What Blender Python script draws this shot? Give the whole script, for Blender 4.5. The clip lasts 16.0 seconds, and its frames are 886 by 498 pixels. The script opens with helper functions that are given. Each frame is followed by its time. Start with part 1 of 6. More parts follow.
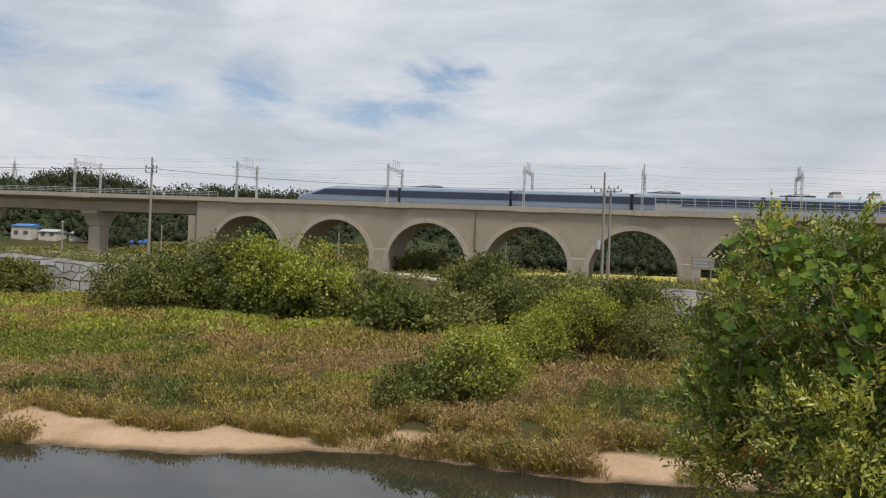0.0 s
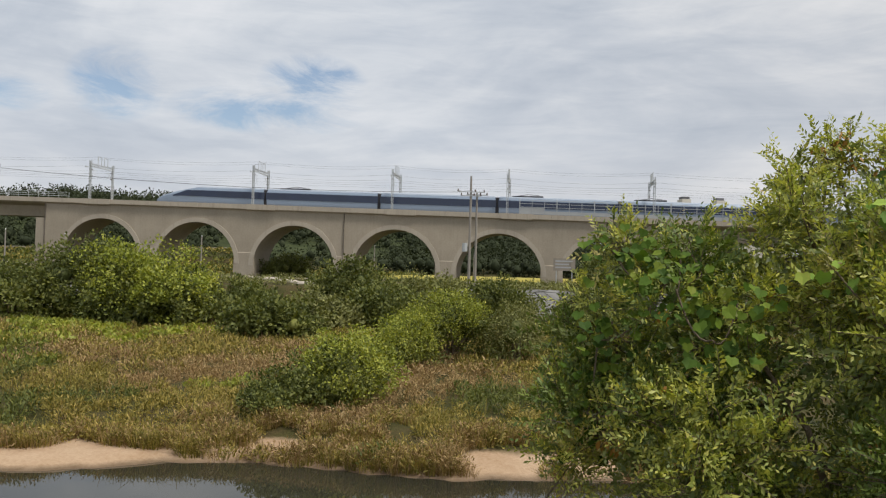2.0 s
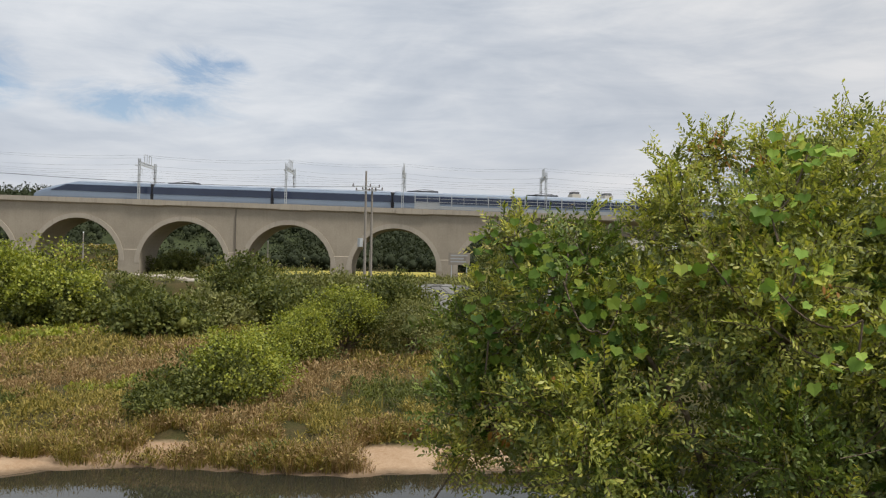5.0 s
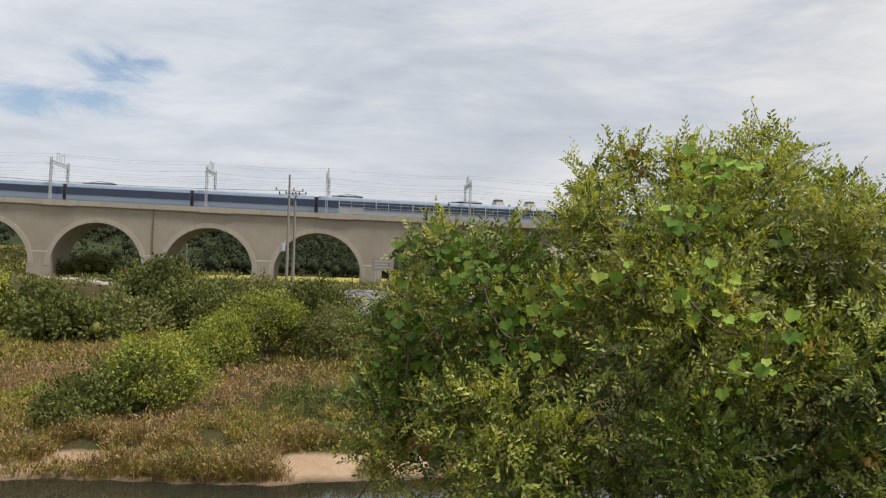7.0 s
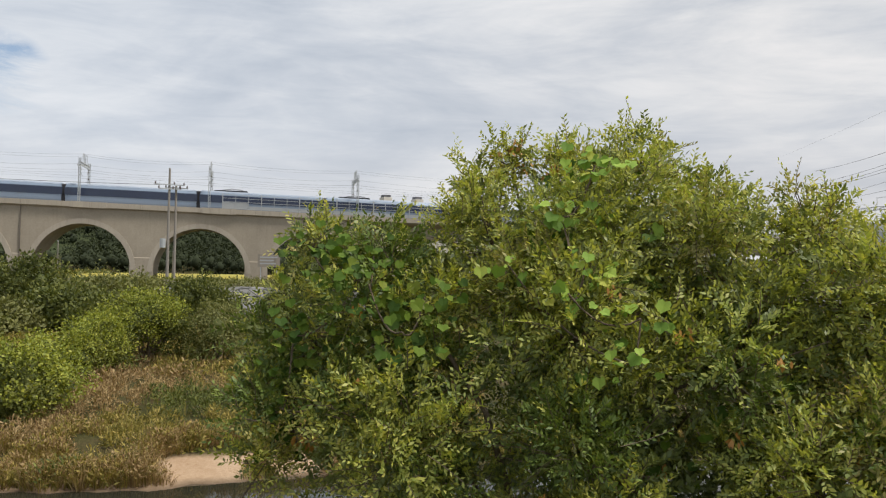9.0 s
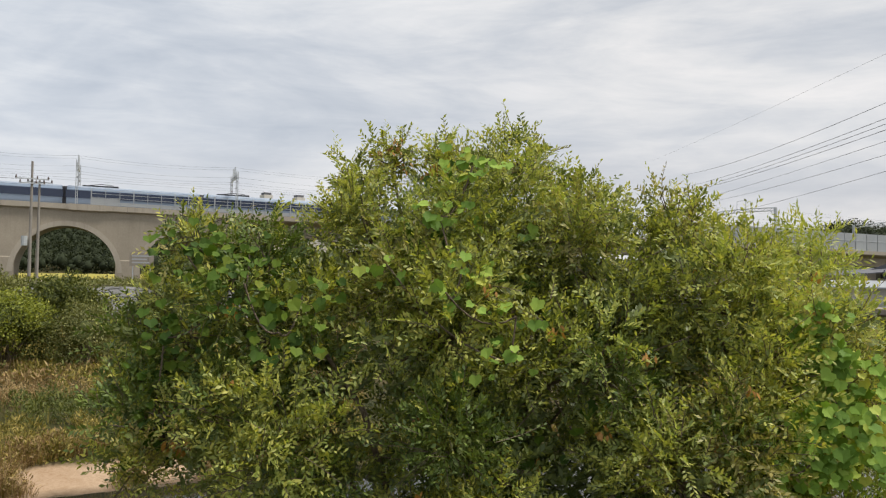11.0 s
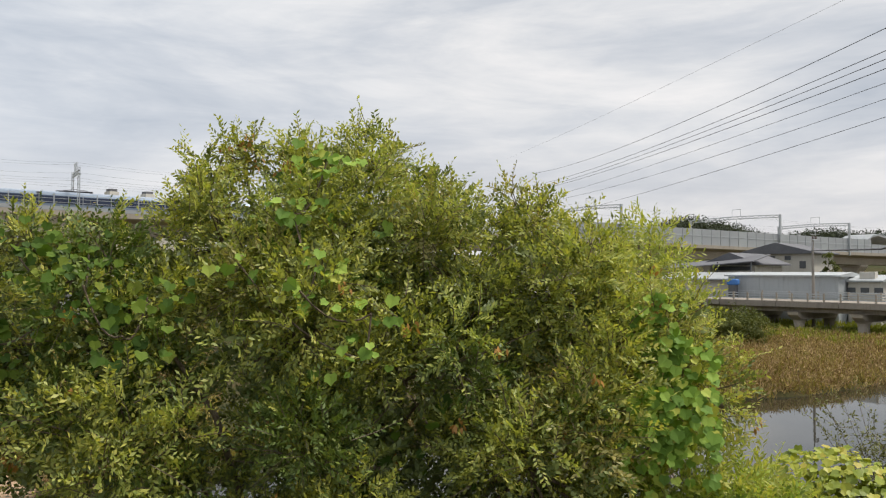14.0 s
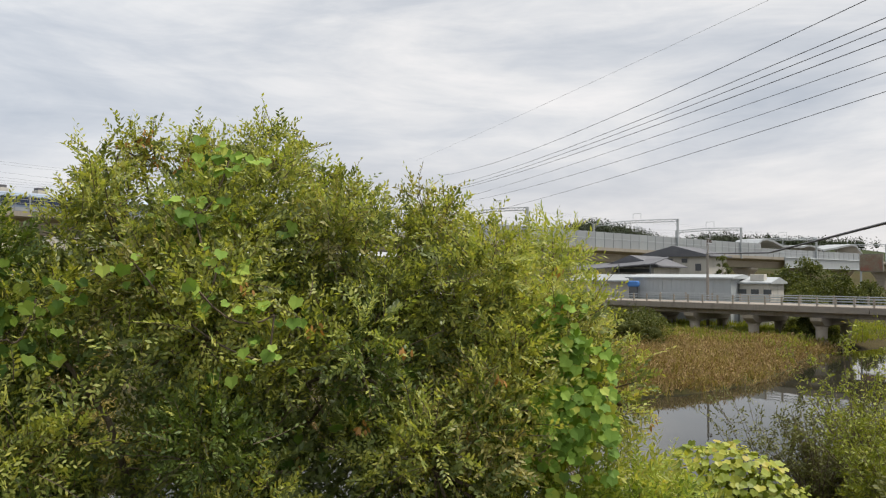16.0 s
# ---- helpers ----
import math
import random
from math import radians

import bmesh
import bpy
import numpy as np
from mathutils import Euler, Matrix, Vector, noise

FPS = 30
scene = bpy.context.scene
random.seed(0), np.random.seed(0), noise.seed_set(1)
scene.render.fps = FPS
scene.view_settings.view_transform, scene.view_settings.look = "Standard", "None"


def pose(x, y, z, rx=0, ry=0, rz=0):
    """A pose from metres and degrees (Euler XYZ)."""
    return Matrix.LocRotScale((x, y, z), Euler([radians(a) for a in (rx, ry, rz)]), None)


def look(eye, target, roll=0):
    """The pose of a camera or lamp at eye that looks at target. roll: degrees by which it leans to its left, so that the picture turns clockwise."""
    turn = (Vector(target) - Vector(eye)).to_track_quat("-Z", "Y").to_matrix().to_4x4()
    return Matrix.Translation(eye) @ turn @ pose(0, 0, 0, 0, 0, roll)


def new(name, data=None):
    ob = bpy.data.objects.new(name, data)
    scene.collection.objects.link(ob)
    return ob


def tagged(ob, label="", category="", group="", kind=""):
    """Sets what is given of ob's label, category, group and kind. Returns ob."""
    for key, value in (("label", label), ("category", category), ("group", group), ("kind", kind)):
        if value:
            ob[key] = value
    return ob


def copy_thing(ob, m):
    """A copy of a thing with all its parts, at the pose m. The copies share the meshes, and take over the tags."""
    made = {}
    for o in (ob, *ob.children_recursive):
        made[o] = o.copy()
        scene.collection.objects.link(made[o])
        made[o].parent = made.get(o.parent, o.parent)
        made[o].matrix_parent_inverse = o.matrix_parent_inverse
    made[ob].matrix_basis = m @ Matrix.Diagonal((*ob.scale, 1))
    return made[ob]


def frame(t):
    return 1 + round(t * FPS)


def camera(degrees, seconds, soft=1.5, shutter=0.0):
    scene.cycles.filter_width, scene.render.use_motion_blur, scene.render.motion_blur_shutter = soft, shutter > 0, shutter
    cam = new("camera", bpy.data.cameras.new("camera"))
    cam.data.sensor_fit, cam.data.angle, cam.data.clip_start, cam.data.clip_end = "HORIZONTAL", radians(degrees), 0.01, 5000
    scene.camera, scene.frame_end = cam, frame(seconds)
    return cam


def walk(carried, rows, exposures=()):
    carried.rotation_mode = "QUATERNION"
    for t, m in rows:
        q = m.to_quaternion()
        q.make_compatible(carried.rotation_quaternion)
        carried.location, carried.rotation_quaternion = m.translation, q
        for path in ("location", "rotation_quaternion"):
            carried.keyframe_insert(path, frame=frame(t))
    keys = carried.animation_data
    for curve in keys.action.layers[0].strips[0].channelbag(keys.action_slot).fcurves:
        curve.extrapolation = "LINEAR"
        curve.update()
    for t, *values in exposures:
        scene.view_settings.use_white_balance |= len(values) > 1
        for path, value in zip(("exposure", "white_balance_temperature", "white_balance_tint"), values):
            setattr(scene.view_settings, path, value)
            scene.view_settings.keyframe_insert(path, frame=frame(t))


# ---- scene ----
cam = camera(56.6, 16.0, soft=1.2)
METRES, EYE, TILT, LEAN, TURN = 0.2, 8.0, 1.0, -2.0, 0.0
ROWS = [
    (0.0, 0.0, 0.0, 0.0, 0.0, 0.0, 0.0),
    (0.5, 0.040, -0.001, 0.0, -2.269, 0.097, -0.023),
    (1.0, 0.066, -0.002, 0.0, -3.776, 0.080, -0.046),
    (1.5, 0.106, -0.006, 0.0, -6.100, 0.054, -0.126),
    (2.0, 0.158, -0.013, 0.0, -9.119, 0.171, 0.265),
    (2.5, 0.176, -0.016, 0.0, -10.143, 0.088, 0.451),
    (3.0, 0.178, -0.016, 0.0, -10.225, 0.034, 0.272),
    (3.5, 0.208, -0.022, 0.0, -11.998, -0.071, 0.325),
    (4.0, 0.228, -0.026, 0.0, -13.178, -0.074, 0.281),
    (4.5, 0.256, -0.033, 0.0, -14.813, -0.177, 0.542),
    (7.0, 0.369, -0.071, 0.0, -21.647, 0.147, -0.034),
    (7.5, 0.397, -0.082, 0.0, -23.376, 0.244, -0.058),
    (8.0, 0.421, -0.093, 0.0, -24.918, 0.171, -0.021),
    (8.5, 0.448, -0.106, 0.0, -26.647, 0.058, 0.186),
    (9.0, 0.491, -0.129, 0.0, -29.421, -0.197, 0.228),
    (9.5, 0.532, -0.153, 0.0, -32.159, -0.324, 0.177),
    (10.0, 0.556, -0.169, 0.0, -33.773, -0.350, 0.108),
    (12.5, 0.684, -0.271, 0.0, -43.156, -0.498, 0.220),
    (13.0, 0.699, -0.285, 0.0, -44.332, -0.763, 0.388),
    (13.5, 0.719, -0.305, 0.0, -45.980, -0.753, 0.404),
    (14.0, 0.735, -0.322, 0.0, -47.342, -0.519, 0.486),
    (14.5, 0.759, -0.349, 0.0, -49.389, -0.351, 0.247),
    (15.0, 0.777, -0.370, 0.0, -50.985, -0.369, 0.184),
    (15.5, 0.793, -0.390, 0.0, -52.438, -0.462, 0.184),
    (16.0, 0.806, -0.408, 0.0, -53.702, -0.463, 0.066),
]
walk(cam, [(t, pose(0, 0, EYE, TILT, LEAN, TURN) @ pose(METRES * x, METRES * y, METRES * z, 90 + pitch, roll, yaw)) for t, x, y, z, yaw, pitch, roll in ROWS],
     exposures=[(0.0, -0.04), (4.5, 0.0), (9.0, 0.08), (12.5, 0.13), (16.0, 0.16)])


# ---- world, sun ----
SUN_EL, SUN_AZ = 62.0, 136.0          # degrees; azimuth clockwise from +y
world = bpy.data.worlds.new("sky")
scene.world = world
world.use_nodes = True


class Nodes:
    """Small wrapper to add and link shader nodes."""

    def __init__(self, tree):
        self.tree = tree

    def add(self, kind, **values):
        node = self.tree.nodes.new("ShaderNode" + kind)
        for key, value in values.items():
            setattr(node, key, value)
        return node

    def put(self, node, **values):
        for key, value in values.items():
            socket = node.inputs[key.replace("_", " ")]
            if isinstance(value, bpy.types.NodeSocket):
                self.tree.links.new(value, socket)
            else:
                socket.default_value = value
        return node

    def link(self, a, b):
        self.tree.links.new(a, b)

    def math(self, op, a, b=0.0, clamp=False):
        node = self.add("Math", operation=op, use_clamp=clamp)
        for i, v in enumerate((a, b)):
            if isinstance(v, bpy.types.NodeSocket):
                self.link(v, node.inputs[i])
            else:
                node.inputs[i].default_value = v
        return node.outputs[0]

    def ramp(self, fac, stops):
        node = self.add("ValToRGB")
        el = node.color_ramp.elements
        while len(el) < len(stops):
            el.new(0.5)
        for e, (pos, col) in zip(el, stops):
            e.position = pos
            e.color = (*col, 1) if len(col) == 3 else col
        self.link(fac, node.inputs[0])
        return node.outputs[0]

    def mix(self, fac, a, b, blend="MIX"):
        node = self.add("Mix", data_type="RGBA", blend_type=blend)
        for sock, v in ((node.inputs[0], fac), (node.inputs[6], a), (node.inputs[7], b)):
            if isinstance(v, bpy.types.NodeSocket):
                self.link(v, sock)
            elif isinstance(v, (int, float)):
                sock.default_value = v
            else:
                sock.default_value = (*v, 1)
        return node.outputs[2]

    def noise(self, vec, scale, detail=4.0, rough=0.55, distort=0.0):
        node = self.add("TexNoise")
        self.put(node, Scale=scale, Detail=detail, Roughness=rough, Distortion=distort)
        if vec is not None:
            self.link(vec, node.inputs["Vector"])
        return node.outputs["Fac"]


def grey(v):
    return (v, v, v)


wt = Nodes(world.node_tree)
world.node_tree.nodes.clear()
sky = wt.add("TexSky", sky_type="NISHITA", sun_disc=False, sun_elevation=radians(SUN_EL), sun_rotation=radians(SUN_AZ))
sky_bg = wt.add("Background")
wt.put(sky_bg, Color=sky.outputs[0], Strength=0.12)
coord = wt.add("TexCoord").outputs["Generated"]
split = wt.add("SeparateXYZ")
wt.link(coord, split.inputs[0])
height = wt.math("MAXIMUM", split.outputs[2], 0.0)
bearing = wt.math("ARCTAN2", split.outputs[0], split.outputs[1])
rise = wt.math("ARCSINE", height)


def sky_plane(wide, tall):
    node = wt.add("CombineXYZ")
    wt.link(wt.math("MULTIPLY", bearing, wide), node.inputs[0])
    wt.link(wt.math("MULTIPLY", rise, tall), node.inputs[1])
    return node.outputs[0]


big = wt.noise(sky_plane(1.0, 3.0), 2.3, 6, 0.55, 0.7)
fine = wt.noise(sky_plane(1.0, 5.0), 6.5, 8, 0.62, 0.5)
cloud_col = wt.ramp(wt.math("ADD", wt.math("MULTIPLY", big, 0.72), wt.math("MULTIPLY", fine, 0.28)),
                    [(0.33, (0.47, 0.53, 0.62)), (0.45, (0.59, 0.64, 0.715)), (0.55, (0.725, 0.76, 0.81)), (0.68, (0.88, 0.89, 0.92))])
low = wt.ramp(height, [(0.0, grey(1.0)), (0.16, grey(0.0))])
cloud_col = wt.mix(wt.math("MULTIPLY", low, 0.5), cloud_col, (0.745, 0.725, 0.72))
# the cloud is a little warmer towards the east
eastward = wt.ramp(wt.math("MULTIPLY", bearing, 1.0), [(0.10, grey(0.0)), (0.85, grey(1.0))])
cloud_col = wt.mix(eastward, cloud_col, wt.mix(1.0, cloud_col, (1.035, 0.995, 0.955), "MULTIPLY"))
cloud_bg = wt.add("Background")
wt.put(cloud_bg, Color=cloud_col, Strength=0.95)
# small breaks in the cloud: bearing, height, half width and half height in degrees
ragged = wt.noise(sky_plane(1.0, 2.6), 7.0, 9, 0.68, 1.2)
clear = None
for a0, e0, ra, re in ((-12.9, 11.4, 3.4, 2.6), (-20.4, 10.2, 4.2, 1.4), (-3.2, 10.4, 7.5, 1.7), (-0.3, 12.6, 4.0, 2.0), (-31.0, 12.5, 6.0, 2.4)):
    u = wt.math("DIVIDE", wt.math("SUBTRACT", bearing, radians(a0)), radians(ra))
    v = wt.math("DIVIDE", wt.math("SUBTRACT", rise, radians(e0)), radians(re))
    near = wt.math("SUBTRACT", 1.0, wt.math("SQRT", wt.math("ADD", wt.math("MULTIPLY", u, u), wt.math("MULTIPLY", v, v))), True)
    clear = near if clear is None else wt.math("MAXIMUM", clear, near)
clear = wt.math("ADD", wt.math("MULTIPLY", clear, 0.55), wt.math("MULTIPLY", wt.math("SUBTRACT", ragged, 0.5), wt.math("MULTIPLY", wt.math("MINIMUM", wt.math("MULTIPLY", clear, 4.0), 1.0), 1.6)))
clear = wt.ramp(clear, [(0.02, grey(0.0)), (0.22, grey(0.30)), (0.50, grey(0.85))])
sky_mix = wt.add("MixShader")
wt.link(clear, sky_mix.inputs[0])
wt.link(cloud_bg.outputs[0], sky_mix.inputs[1])
wt.link(sky_bg.outputs[0], sky_mix.inputs[2])
out = wt.add("OutputWorld")
wt.link(sky_mix.outputs[0], out.inputs[0])

sun = new("sun", bpy.data.lights.new("sun", "SUN"))
sun.data.energy, sun.data.angle, sun.data.color = 3.5, radians(12), (1.0, 0.95, 0.87)
sun_way = Vector((math.sin(radians(SUN_AZ)) * math.cos(radians(SUN_EL)), math.cos(radians(SUN_AZ)) * math.cos(radians(SUN_EL)), math.sin(radians(SUN_EL))))
sun.matrix_world = look(sun_way * 50, (0, 0, 0))


# ---- materials ----
def material(name, base, rough=0.8, metal=0.0, vary=0.18, scale=1.0, bump=0.0, spec=0.4, stops=None, island=0.0, objectwise=0.0, translucent=0.0, streak=0.0):
    """A painted, grown or cast surface: two scales of colour variation, optional ramp of colours, fine relief."""
    mat = bpy.data.materials.new(name)
    mat.use_nodes = True
    n = Nodes(mat.node_tree)
    bsdf = mat.node_tree.nodes["Principled BSDF"]
    pos = n.add("TexCoord").outputs["Object"]
    coarse = n.noise(pos, 0.35 * scale, 4, 0.6)
    grain = n.noise(pos, 6.0 * scale, 6, 0.65)
    if stops:
        fac = n.math("ADD", n.math("MULTIPLY", coarse, 0.6), n.math("MULTIPLY", grain, 0.4))
        if island:
            fac = n.math("ADD", n.math("MULTIPLY", fac, 1 - island), n.math("MULTIPLY", n.add("NewGeometry").outputs["Random Per Island"], island))
        if objectwise:
            fac = n.math("ADD", n.math("MULTIPLY", fac, 1 - objectwise), n.math("MULTIPLY", n.add("ObjectInfo").outputs["Random"], objectwise))
        col = n.ramp(fac, stops)
    else:
        dark = tuple(c * (1 - vary) for c in base)
        pale = tuple(min(1, c * (1 + vary)) for c in base)
        fac = n.math("ADD", n.math("MULTIPLY", coarse, 0.55), n.math("MULTIPLY", grain, 0.45))
        col = n.ramp(fac, [(0.3, dark), (0.5, base), (0.7, pale)])
    if streak:
        run = n.add("Mapping")
        run.inputs["Scale"].default_value = (1.3, 1.3, 0.07)
        n.link(pos, run.inputs[0])
        wet = n.ramp(n.noise(run.outputs[0], 1.1, 5, 0.7), [(0.52, grey(1.0)), (0.72, grey(1.0 - streak))])
        col = n.mix(1.0, col, wet, "MULTIPLY")
    n.put(bsdf, Base_Color=col, Roughness=rough, Metallic=metal)
    bsdf.inputs["Specular IOR Level"].default_value = spec
    if translucent:
        # a leaf lets part of the light through
        shine = n.add("BsdfTranslucent")
        n.link(n.mix(1.0, col, (1.5, 1.5, 0.6), "MULTIPLY"), shine.inputs[0])
        blend = n.add("MixShader")
        blend.inputs[0].default_value = translucent
        n.link(bsdf.outputs[0], blend.inputs[1])
        n.link(shine.outputs[0], blend.inputs[2])
        n.link(blend.outputs[0], mat.node_tree.nodes["Material Output"].inputs[0])
    if bump:
        b = n.add("Bump")
        n.put(b, Height=grain, Strength=bump, Distance=0.05)
        n.link(b.outputs[0], bsdf.inputs["Normal"])
    return mat


M = {}
M["concrete"] = material("concrete", (0.352, 0.306, 0.242), 0.9, vary=0.20, scale=0.5, bump=0.15, spec=0.2, streak=0.10)
M["concrete_pale"] = material("concrete_pale", (0.41, 0.36, 0.295), 0.9, vary=0.12, scale=0.5, bump=0.15, spec=0.2, streak=0.18)
M["concrete_grey"] = material("concrete_grey", (0.29, 0.255, 0.215), 0.9, vary=0.18, scale=0.5, bump=0.2, spec=0.2, streak=0.3)
M["joint"] = material("joint", (0.14, 0.12, 0.10), 0.95)
M["galvanised"] = material("galvanised", (0.48, 0.50, 0.51), 0.55, 0.35, vary=0.1, scale=1.5)
M["steel_dark"] = material("steel_dark", (0.10, 0.105, 0.11), 0.6, 0.2)
M["wire"] = material("wire", (0.06, 0.06, 0.065), 0.6)
M["insulator"] = material("insulator", (0.10, 0.07, 0.06), 0.3)
M["train_blue"] = material("train_blue", (0.225, 0.28, 0.36), 0.35, 0.25, vary=0.06, scale=0.4, spec=0.5)
M["train_roof"] = material("train_roof", (0.36, 0.41, 0.48), 0.45, 0.1, vary=0.1, scale=0.6)
M["train_dark"] = material("train_dark", (0.018, 0.028, 0.06), 0.18, 0.0, vary=0.2, scale=0.6, spec=0.6)
M["train_under"] = material("train_under", (0.035, 0.035, 0.04), 0.8)
M["white_panel"] = material("white_panel", (0.37, 0.385, 0.395), 0.5, vary=0.06)
M["white_wall"] = material("white_wall", (0.52, 0.49, 0.43), 0.85, vary=0.08, scale=0.6, streak=0.25)
M["metal_sheet"] = material("metal_sheet", (0.42, 0.44, 0.445), 0.55, 0.1, vary=0.07, scale=0.5, streak=0.15)
M["roof_dark"] = material("roof_dark", (0.13, 0.13, 0.14), 0.75, vary=0.25, scale=1.0)
M["blue_tarp"] = material("blue_tarp", (0.05, 0.16, 0.42), 0.6)
M["bark"] = material("bark", (0.16, 0.125, 0.09), 0.95, vary=0.3, scale=4, bump=0.5, spec=0.1)
M["pole_concrete"] = material("pole_concrete", (0.27, 0.245, 0.215), 0.9, vary=0.12)
M["leaf_tree"] = material("leaf_tree", None, 0.48, spec=0.35, scale=0.9, island=0.36, translucent=0.32, stops=[(0.28, (0.130, 0.157, 0.050)), (0.43, (0.249, 0.279, 0.070)), (0.57, (0.403, 0.414, 0.091)), (0.70, (0.568, 0.513, 0.123)), (0.78, (0.662, 0.396, 0.149))])
M["leaf_tip"] = material("leaf_tip", None, 0.5, spec=0.35, scale=0.9, island=0.36, translucent=0.34, stops=[(0.30, (0.202, 0.250, 0.067)), (0.46, (0.336, 0.375, 0.090)), (0.61, (0.457, 0.456, 0.116)), (0.74, (0.590, 0.501, 0.149))])
M["leaf_olive"] = material("leaf_olive", None, 0.5, spec=0.3, scale=0.9, island=0.36, translucent=0.28, stops=[(0.30, (0.158, 0.157, 0.062)), (0.46, (0.269, 0.252, 0.088)), (0.63, (0.404, 0.356, 0.125)), (0.76, (0.538, 0.370, 0.156))])
# dark leaf green with the shade of the crown's west side in it
M["leaf_side_shade"] = material("leaf_side_shade", None, 0.5, spec=0.3, scale=0.9, island=0.36, translucent=0.22, stops=[(0.30, (0.053, 0.083, 0.020)), (0.48, (0.100, 0.146, 0.030)), (0.66, (0.175, 0.227, 0.045))])
# inner leaves: a darker green that carries the crown's inner shade
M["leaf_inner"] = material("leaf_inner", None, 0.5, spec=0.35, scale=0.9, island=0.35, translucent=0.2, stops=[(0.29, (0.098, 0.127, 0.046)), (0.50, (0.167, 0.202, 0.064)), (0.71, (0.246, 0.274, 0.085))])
M["leaf_fresh"] = material("leaf_fresh", None, 0.55, spec=0.25, scale=0.9, island=0.6, translucent=0.3, stops=[(0.28, (0.187, 0.261, 0.054)), (0.50, (0.329, 0.416, 0.076)), (0.73, (0.492, 0.545, 0.106))])
M["leaf_vine"] = material("leaf_vine", None, 0.62, spec=0.18, scale=2.0, objectwise=0.65, translucent=0.28, stops=[(0.26, (0.129, 0.224, 0.037)), (0.50, (0.232, 0.364, 0.061)), (0.70, (0.343, 0.467, 0.086)), (0.84, (0.497, 0.467, 0.088))])
# darker copy of the vine leaf colour, for leaves meant to lie in shade
M["leaf_vine_shaded"] = material("leaf_vine_shaded", None, 0.62, spec=0.15, scale=2.0, objectwise=0.65, translucent=0.25, stops=[(0.26, (0.044, 0.086, 0.013)), (0.50, (0.081, 0.142, 0.017)), (0.70, (0.130, 0.194, 0.023)), (0.84, (0.208, 0.236, 0.035))])
M["leaf_mound"] = material("leaf_mound", None, 0.5, scale=2.0, island=0.6, translucent=0.28, stops=[(0.20, (0.141, 0.190, 0.036)), (0.50, (0.230, 0.272, 0.048)), (0.80, (0.333, 0.333, 0.066))])
M["leaf_orange"] = material("leaf_orange", None, 0.5, scale=2.0, objectwise=0.7, translucent=0.2, stops=[(0.2, (0.36, 0.17, 0.04)), (0.8, (0.52, 0.32, 0.07))])
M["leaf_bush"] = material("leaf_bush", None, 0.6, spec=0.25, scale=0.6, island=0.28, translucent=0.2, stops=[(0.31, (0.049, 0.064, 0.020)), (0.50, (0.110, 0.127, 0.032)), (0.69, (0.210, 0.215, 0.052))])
M["leaf_creeper"] = material("leaf_creeper", None, 0.55, spec=0.3, scale=0.5, island=0.28, translucent=0.25, stops=[(0.30, (0.148, 0.182, 0.034)), (0.50, (0.257, 0.287, 0.045)), (0.70, (0.395, 0.380, 0.057))])
M["leaf_willow"] = material("leaf_willow", None, 0.6, spec=0.25, scale=0.6, island=0.3, translucent=0.2, stops=[(0.30, (0.095, 0.104, 0.038)), (0.50, (0.165, 0.170, 0.058)), (0.70, (0.255, 0.250, 0.085))])
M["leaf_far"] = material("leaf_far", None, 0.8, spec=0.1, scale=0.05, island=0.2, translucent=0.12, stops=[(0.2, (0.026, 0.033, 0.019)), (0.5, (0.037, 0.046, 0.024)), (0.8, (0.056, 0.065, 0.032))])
M["grass_green"] = material("grass_green", None, 0.7, spec=0.2, scale=0.25, island=0.5, translucent=0.2, stops=[(0.30, (0.129, 0.116, 0.031)), (0.50, (0.252, 0.213, 0.053)), (0.70, (0.399, 0.308, 0.094))])
M["grass_lush"] = material("grass_lush", None, 0.7, spec=0.2, scale=0.25, island=0.5, translucent=0.2, stops=[(0.30, (0.086, 0.114, 0.024)), (0.50, (0.168, 0.196, 0.037)), (0.70, (0.259, 0.264, 0.054))])
M["grass_brown"] = material("grass_brown", None, 0.8, spec=0.15, scale=0.25, island=0.5, translucent=0.15, stops=[(0.29, (0.188, 0.116, 0.056)), (0.50, (0.307, 0.208, 0.099)), (0.71, (0.435, 0.322, 0.167))])
M["rice"] = material("rice", None, 0.8, spec=0.15, scale=0.1, stops=[(0.2, (0.25, 0.22, 0.045)), (0.6, (0.37, 0.315, 0.07))])
M["stone"] = material("stone", None, 0.9, spec=0.2, scale=1.0, objectwise=0.5, bump=0.4, stops=[(0.20, (0.123, 0.121, 0.114)), (0.80, (0.226, 0.221, 0.211))])


